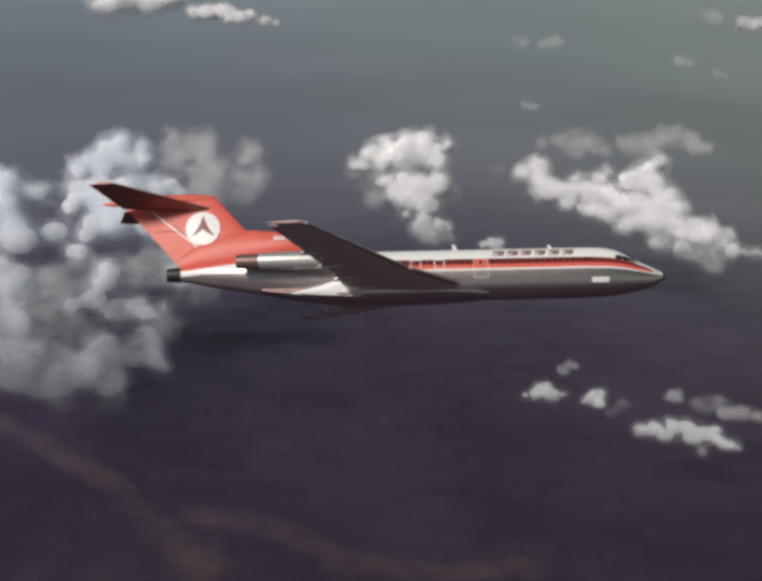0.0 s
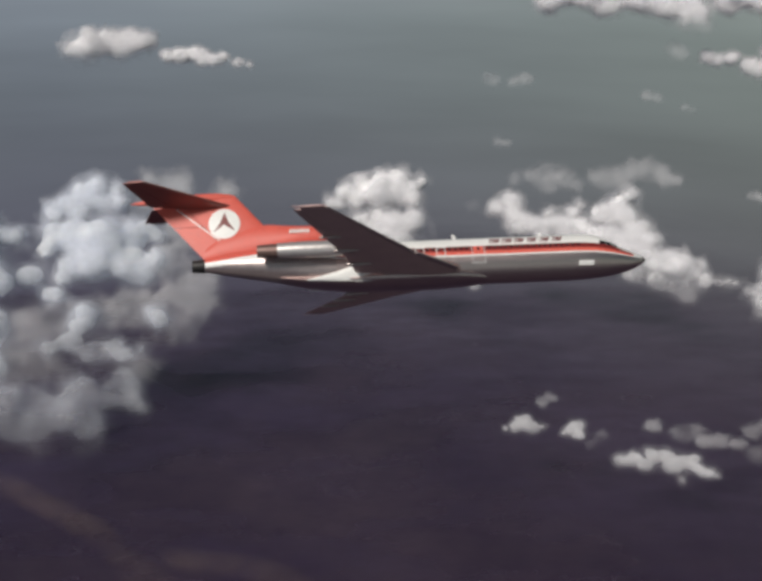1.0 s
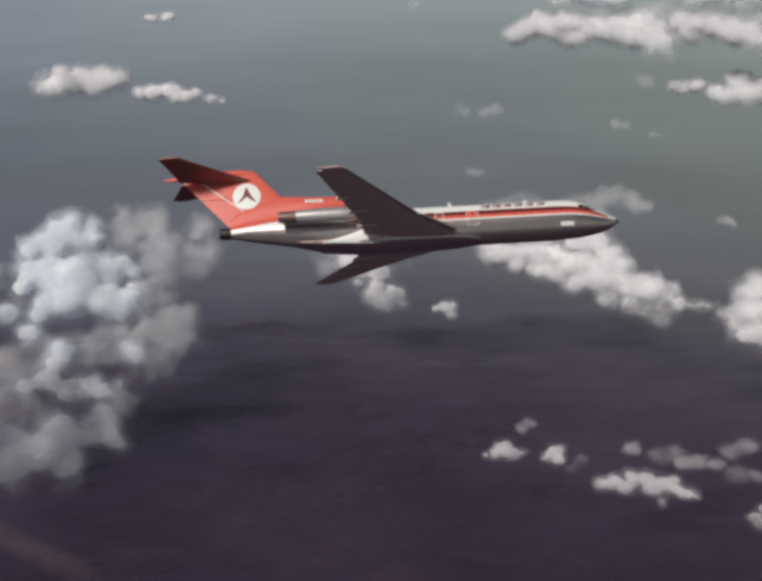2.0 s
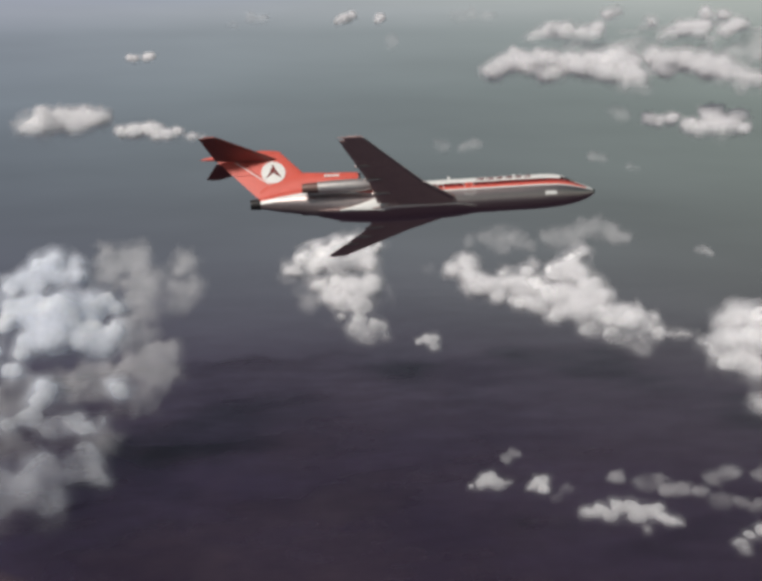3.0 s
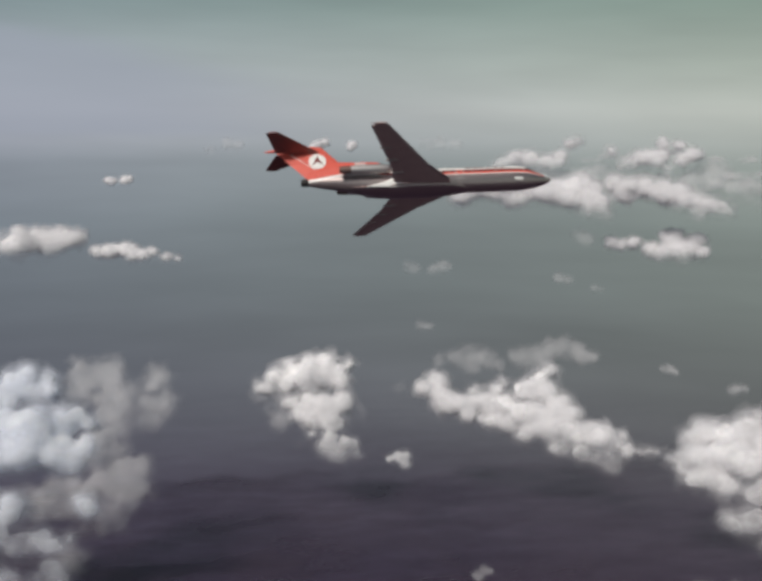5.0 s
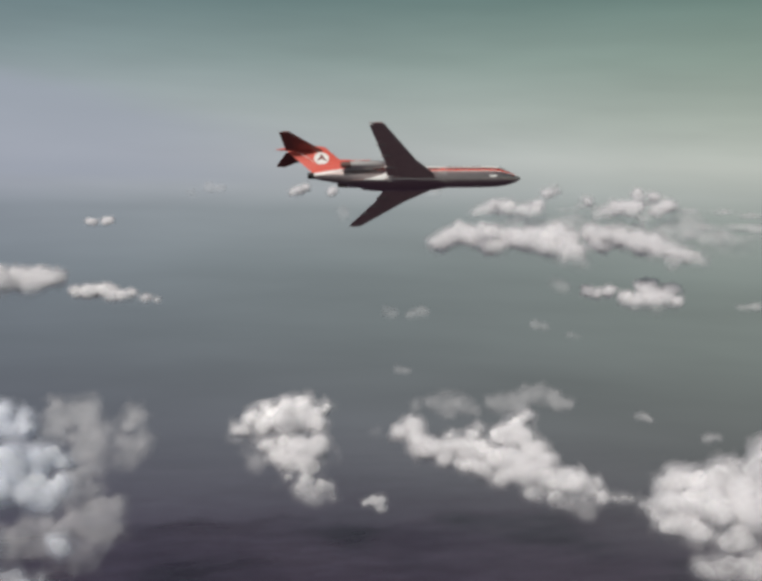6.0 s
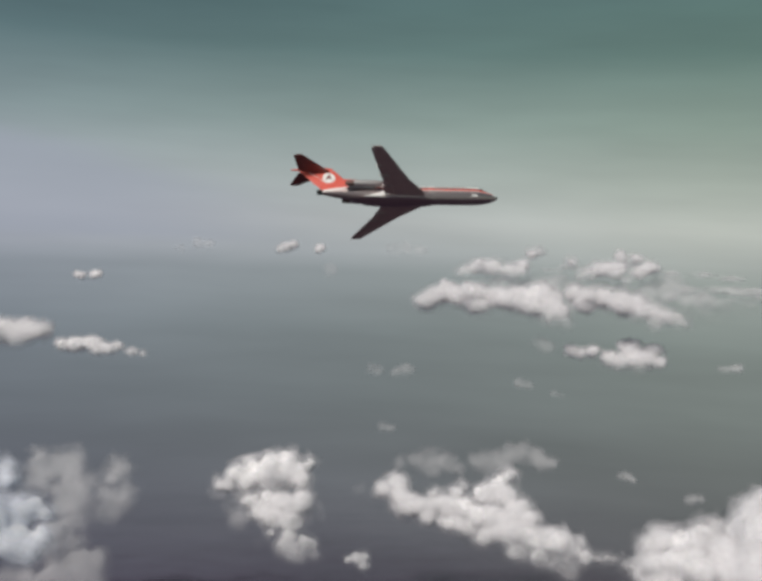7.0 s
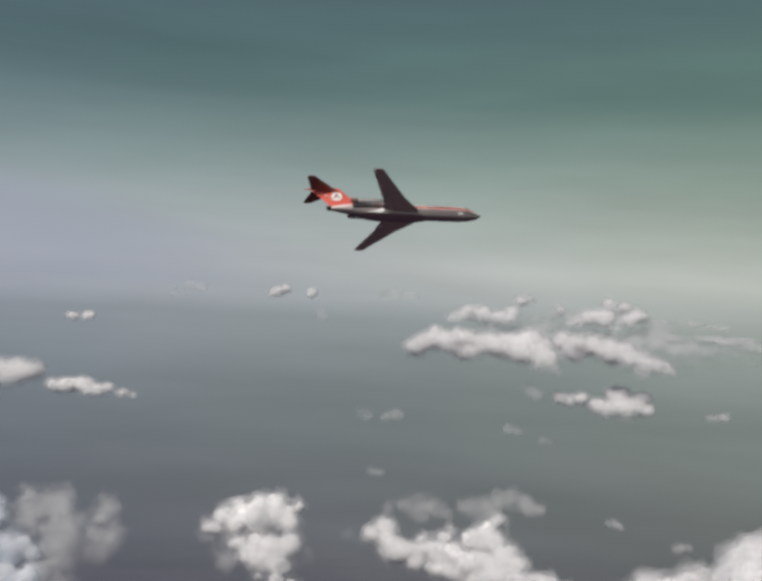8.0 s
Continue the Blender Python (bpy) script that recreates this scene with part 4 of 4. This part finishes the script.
# right bank
cloud((1403, 2237, -881), [
    (-45, 105, 68, 40), (-80, 136, 56, 40), (-21, 68, 72, 44), (24, 84, 97, 30), (54, 96, 109, 19),
    (-120, 130, 38, 37), (-142, 74, 3, 49), (-189, 105, -13, 18), (-167, 92, -30, 33), (-78, 66, 15, 59),
    (-37, 7, 19, 65), (-105, 38, -51, 47), (-163, 37, -49, 30), (-83, -5, -59, 36), (49, 31, 50, 56),
    (146, 57, 149, 56), (120, 57, 94, 59), (144, -25, 110, 98), (53, -17, 10, 68), (95, -94, 21, 86),
    (59, -145, -111, 62), (0, -148, -102, 42), (-49, -108, -116, 47), (-100, -71, -134, 47), (3, -48, -61, 53),
    (210, -4, 180, 86), (132, -110, -43, 86), (214, -70, 36, 116), (-42, -175, -153, 44), (21, -216, -169, 59),
], "broad greyish white cumulus bank", cell=5.3, flat=0.9, seed=10, rough=0.2)
# low pair
cloud((519, 1828, -1021), [
    (-43, 21, 5, 24), (-65, 20, -6, 19), (-27, 13, -7, 22), (-7, 4, 4, 10), (-88, 19, -8, 10),
    (68, -10, 7, 19), (51, -13, 1, 15), (68, -33, 1, 17), (37, -19, 1, 10),
], "pair of small low white clouds", cell=3.0, flat=0.9, seed=11, low=True, rough=0.30)
# low wisp
cloud((577, 1865, -1008), [
    (-51, 35, 18, 15), (-36, 49, 26, 14), (-24, 41, 23, 11), (67, -54, -26, 18), (39, -75, -36, 19),
], "tiny pale wisp of cloud", cell=2.8, flat=0.9, seed=12, thin=True, faint=True, rough=0.30)
# low long
cloud((756, 1668, -1027), [
    (-99, 43, -14, 19), (-74, 37, -6, 23), (-53, 21, -11, 20), (-27, 33, 1, 23), (-7, 17, 13, 21),
    (-6, 3, -4, 23), (22, 5, 2, 21), (42, 3, 9, 21), (49, -22, 2, 17), (68, -40, 5, 14),
    (78, -45, 2, 9), (15, -31, -19, 10),
], "low elongated white cloud over dark water", cell=2.9, flat=0.9, seed=13, low=True, rough=0.30)
# low back
cloud((842, 1763, -1010), [
    (-23, 15, -10, 22), (-31, 13, 5, 17), (4, 15, 7, 18), (37, -29, 2, 19), (79, -38, -2, 18),
    (11, -25, -3, 18), (-83, 53, -2, 18),
], "faint low broken cloud", cell=3.0, flat=0.9, wide=1.3, seed=14, thin=True, faint=True, rough=0.30)
# low right
cloud((951, 1516, -1007), [
    (-32, 9, -18, 18), (-15, 8, 4, 14), (14, 14, 9, 18), (20, -24, 5, 25), (-29, -7, -24, 14),
    (41, -4, 25, 16),
], "low broken white cloud", cell=3.0, flat=0.9, seed=15, low=True, rough=0.30)
# low thin
cloud((984, 1677, -990), [
    (-35, 42, 10, 19), (-7, 45, 19, 21), (6, 45, 24, 16), (-43, -4, -18, 19), (-39, -9, -27, 16),
    (-2, -21, -17, 16), (22, -40, -17, 18), (55, 4, 36, 18), (44, -63, -8, 19),
], "faint broken cloud low over dark water", cell=3.0, flat=0.9, wide=1.3, seed=16, thin=True, faint=True, rough=0.30)
# far left a
cloud((-725, 3730, -388), [
    (-20, 2, -8, 59), (39, 22, 2, 53), (58, 22, 22, 31), (-49, 8, 27, 38), (88, 12, 5, 36),
    (9, 1, -35, 46), (120, 18, 8, 18), (-91, -44, -6, 71), (-142, -49, -17, 56),
], "small bright white cloud far over the sea", cell=5.7, flat=0.9, seed=17, far=True, rough=0.32)
# far left b
cloud((-391, 3716, -440), [
    (-148, -4, 6, 33), (-104, 6, 7, 38), (-50, 8, 18, 35), (-13, 11, 19, 23), (17, -5, -5, 33),
    (52, 17, 1, 28), (111, -8, -15, 25), (157, -10, -21, 15), (-19, -14, -11, 25),
], "low ragged row of small white cloud heads", cell=4.8, flat=0.9, seed=18, far=True, rough=0.32)
# far pair
cloud((-462, 3779, -157), [
    (-22, -4, -4, 23), (39, 9, 5, 25), (-38, 1, 3, 15), (22, -4, -2, 15),
], "two tiny white puffs near the hazy horizon", cell=4.5, flat=0.9, seed=19, far=True, rough=0.3)
# far bank
cloud((1383, 3480, -208), [
    (-462, 168, 12, 45), (-409, 171, 24, 55), (-363, 151, 17, 45), (-494, 175, -10, 33), (-311, 120, 29, 50),
    (-253, 132, 21, 55), (-205, 90, 16, 50), (-281, 107, -17, 45), (-136, 76, 11, 63), (-84, 75, 24, 68),
    (-40, 26, 38, 50), (-5, 7, 21, 45), (-58, 28, -12, 55), (18, -24, -35, 45), (32, -47, -71, 30),
    (-16, -34, -64, 30), (86, 3, 45, 35), (126, -56, 40, 45), (188, -55, 33, 50), (101, -44, 9, 35),
    (235, -122, 20, 50), (296, -122, 13, 55), (310, -172, -13, 38), (359, -197, -19, 45), (401, -218, -25, 35),
    (337, -206, -56, 30), (430, -247, -41, 25),
], "long bright cumulus bank near the hazy horizon", cell=5.6, flat=0.85, wide=1.1, seed=20, far=True, rough=0.32)
# far bank behind
cloud((1479, 3607, -56), [
    (-394, 132, -34, 42), (-342, 129, -10, 42), (-281, 114, -17, 47), (-231, 71, -24, 36), (-188, 66, -32, 42),
    (-163, 78, 0, 31), (-119, 86, 54, 26), (-93, 65, 66, 21), (84, -45, -26, 36), (132, -55, -2, 42),
    (184, -88, -9, 47), (219, -112, -47, 31), (271, -134, -13, 36), (308, -144, 9, 36), (57, -33, -37, 26),
    (25, 4, 23, 23), (208, -72, 55, 21), (260, -100, 50, 21),
], "pale cumulus heads behind a distant bank", cell=5.4, flat=0.85, seed=21, far=True, rough=0.32)
# far fill
cloud((1619, 3587, -164), [
    (-376, 149, 8, 68), (-155, 75, 25, 73), (-259, 111, 3, 62), (-60, 38, 3, 62),
    (261, -104, 35, 62), (364, -160, -22, 68), (202, -77, -2, 68), (50, -7, 9, 62),
    (431, -198, -47, 51), (-464, 174, -17, 56),
], "thin pale haze between distant cloud heads", cell=6.9, flat=0.85, wide=1.04, seed=22, thin=True, far=True)
# far haze bank
cloud((1583, 3616, -56), [
    (-64, 27, 2, 31), (155, -63, 23, 25), (48, -17, -9, 28), (-138, 55, -18, 28),
], "thin streaks of cloud near the hazy horizon", cell=3.1, flat=0.45, wide=2.0, seed=23, thin=True, far=True)
# far sheet
cloud((2039, 3385, -137), [
    (-82, 47, 11, 28), (-24, 16, 12, 37), (33, -15, 20, 34), (89, -48, 11, 34),
    (135, -75, 18, 34), (-63, 35, -47, 37), (35, -20, -55, 42), (123, -71, -64, 48),
    (-152, 85, 77, 23), (-51, 33, 76, 25), (47, -22, 67, 25), (-216, 113, -37, 37),
    (190, -110, -11, 45), (-131, 72, -22, 34), (-14, 10, -24, 37), (82, -46, -28, 39),
], "flat pale cloud sheet at the hazy horizon", cell=4.1, flat=0.45, wide=2.0, seed=24, thin=True, far=True)
# far strip
cloud((1665, 3432, -403), [
    (-187, 86, 8, 26), (-146, 76, 0, 26), (-101, 62, 13, 26), (-46, 16, -10, 36), (-11, -25, -24, 46),
    (45, -17, -13, 51), (87, -42, -18, 51), (41, 1, 34, 41), (17, 19, 44, 26), (113, -48, 32, 31),
    (116, -92, -19, 31), (48, -60, -45, 28),
], "small white cloud streaming out to one side", cell=5.3, flat=0.9, seed=25, far=True, rough=0.32)
# far bit
cloud((1380, 3554, -381), [
    (-13, 10, 9, 36), (12, -15, -9, 31),
], "faint scrap of cloud near a brighter one", cell=5.3, flat=0.9, seed=26, thin=True, faint=True, far=True, rough=0.3)
# twin
cloud((761, 3719, -512), [
    (-50, 3, 0, 33), (78, -3, -1, 36), (33, -21, -8, 23), (-59, 23, 8, 20),
], "two faint round puffs over grey-green sea", cell=4.5, flat=0.9, seed=27, thin=True, faint=True, far=True, rough=0.3)
# thin
cloud((1198, 3094, -492), [
    (-70, 35, 20, 24), (-34, 32, 11, 22), (38, -32, -13, 16), (64, -37, -19, 16),
], "faint scrap of cloud over grey-green sea", cell=4.3, flat=0.9, seed=28, thin=True, faint=True, rough=0.3)
# faint
cloud((683, 3318, -677), [
    (14, -8, -1, 22), (-17, -3, 3, 24),
], "faint smudge of cloud over grey-green sea", cell=4.5, flat=0.9, seed=29, thin=True, faint=True, rough=0.3)
# dot
cloud((1471, 2924, -777), [
    (4, 5, -1, 24), (-14, 18, 4, 20), (15, -14, -5, 14),
], "small pale cloud puff above dark water", cell=4.3, flat=0.9, seed=30, thin=True, rough=0.3)
# horizon a
cloud((331, 3813, -15), [
    (0, 0, -1, 26), (31, 6, 13, 20), (-29, 1, -13, 20),
], "tiny white cloud on the hazy horizon", cell=4.1, flat=0.9, seed=32, far=True, rough=0.3)
# horizon b
cloud((468, 3798, -19), [
    (5, 1, 6, 20), (-5, -1, -6, 18),
], "tiny white cloud on the hazy horizon", cell=4.1, flat=0.9, seed=33, far=True, rough=0.3)
# horizon c
cloud((827, 3735, -11), [
    (-51, 11, -1, 31), (0, 8, 7, 31), (54, -12, -6, 28),
], "tiny white cloud on the hazy horizon", cell=4.1, flat=0.9, seed=34, thin=True, faint=True, far=True, rough=0.3)
# horizon d
cloud((-41, 3832, -22), [
    (12, 3, 9, 28), (-62, -3, -16, 23), (52, 5, 7, 23),
], "faint cloud on the hazy horizon", cell=4.1, flat=0.9, seed=35, thin=True, faint=True, far=True, rough=0.3)
# faint2
cloud((515, 3791, -117), [
    (3, -3, 11, 28), (-3, 5, -10, 23),
], "faint upright puff below the hazy horizon", cell=4.5, flat=0.9, seed=36, thin=True, faint=True, far=True, rough=0.3)
# dot2
cloud((1911, 3238, -945), [
    (-24, -8, 6, 30), (26, 10, -4, 24),
], "small distant white cloud near the hazy horizon", cell=3.4, flat=0.88, wide=1.0, seed=31, thin=True)
# right thin
cloud((2093, 3333, -435), [
    (-20, 12, -2, 23), (19, -11, 3, 25),
], "small distant white cloud near the hazy horizon", cell=2.8, flat=0.85, wide=1.04, seed=37, thin=True)
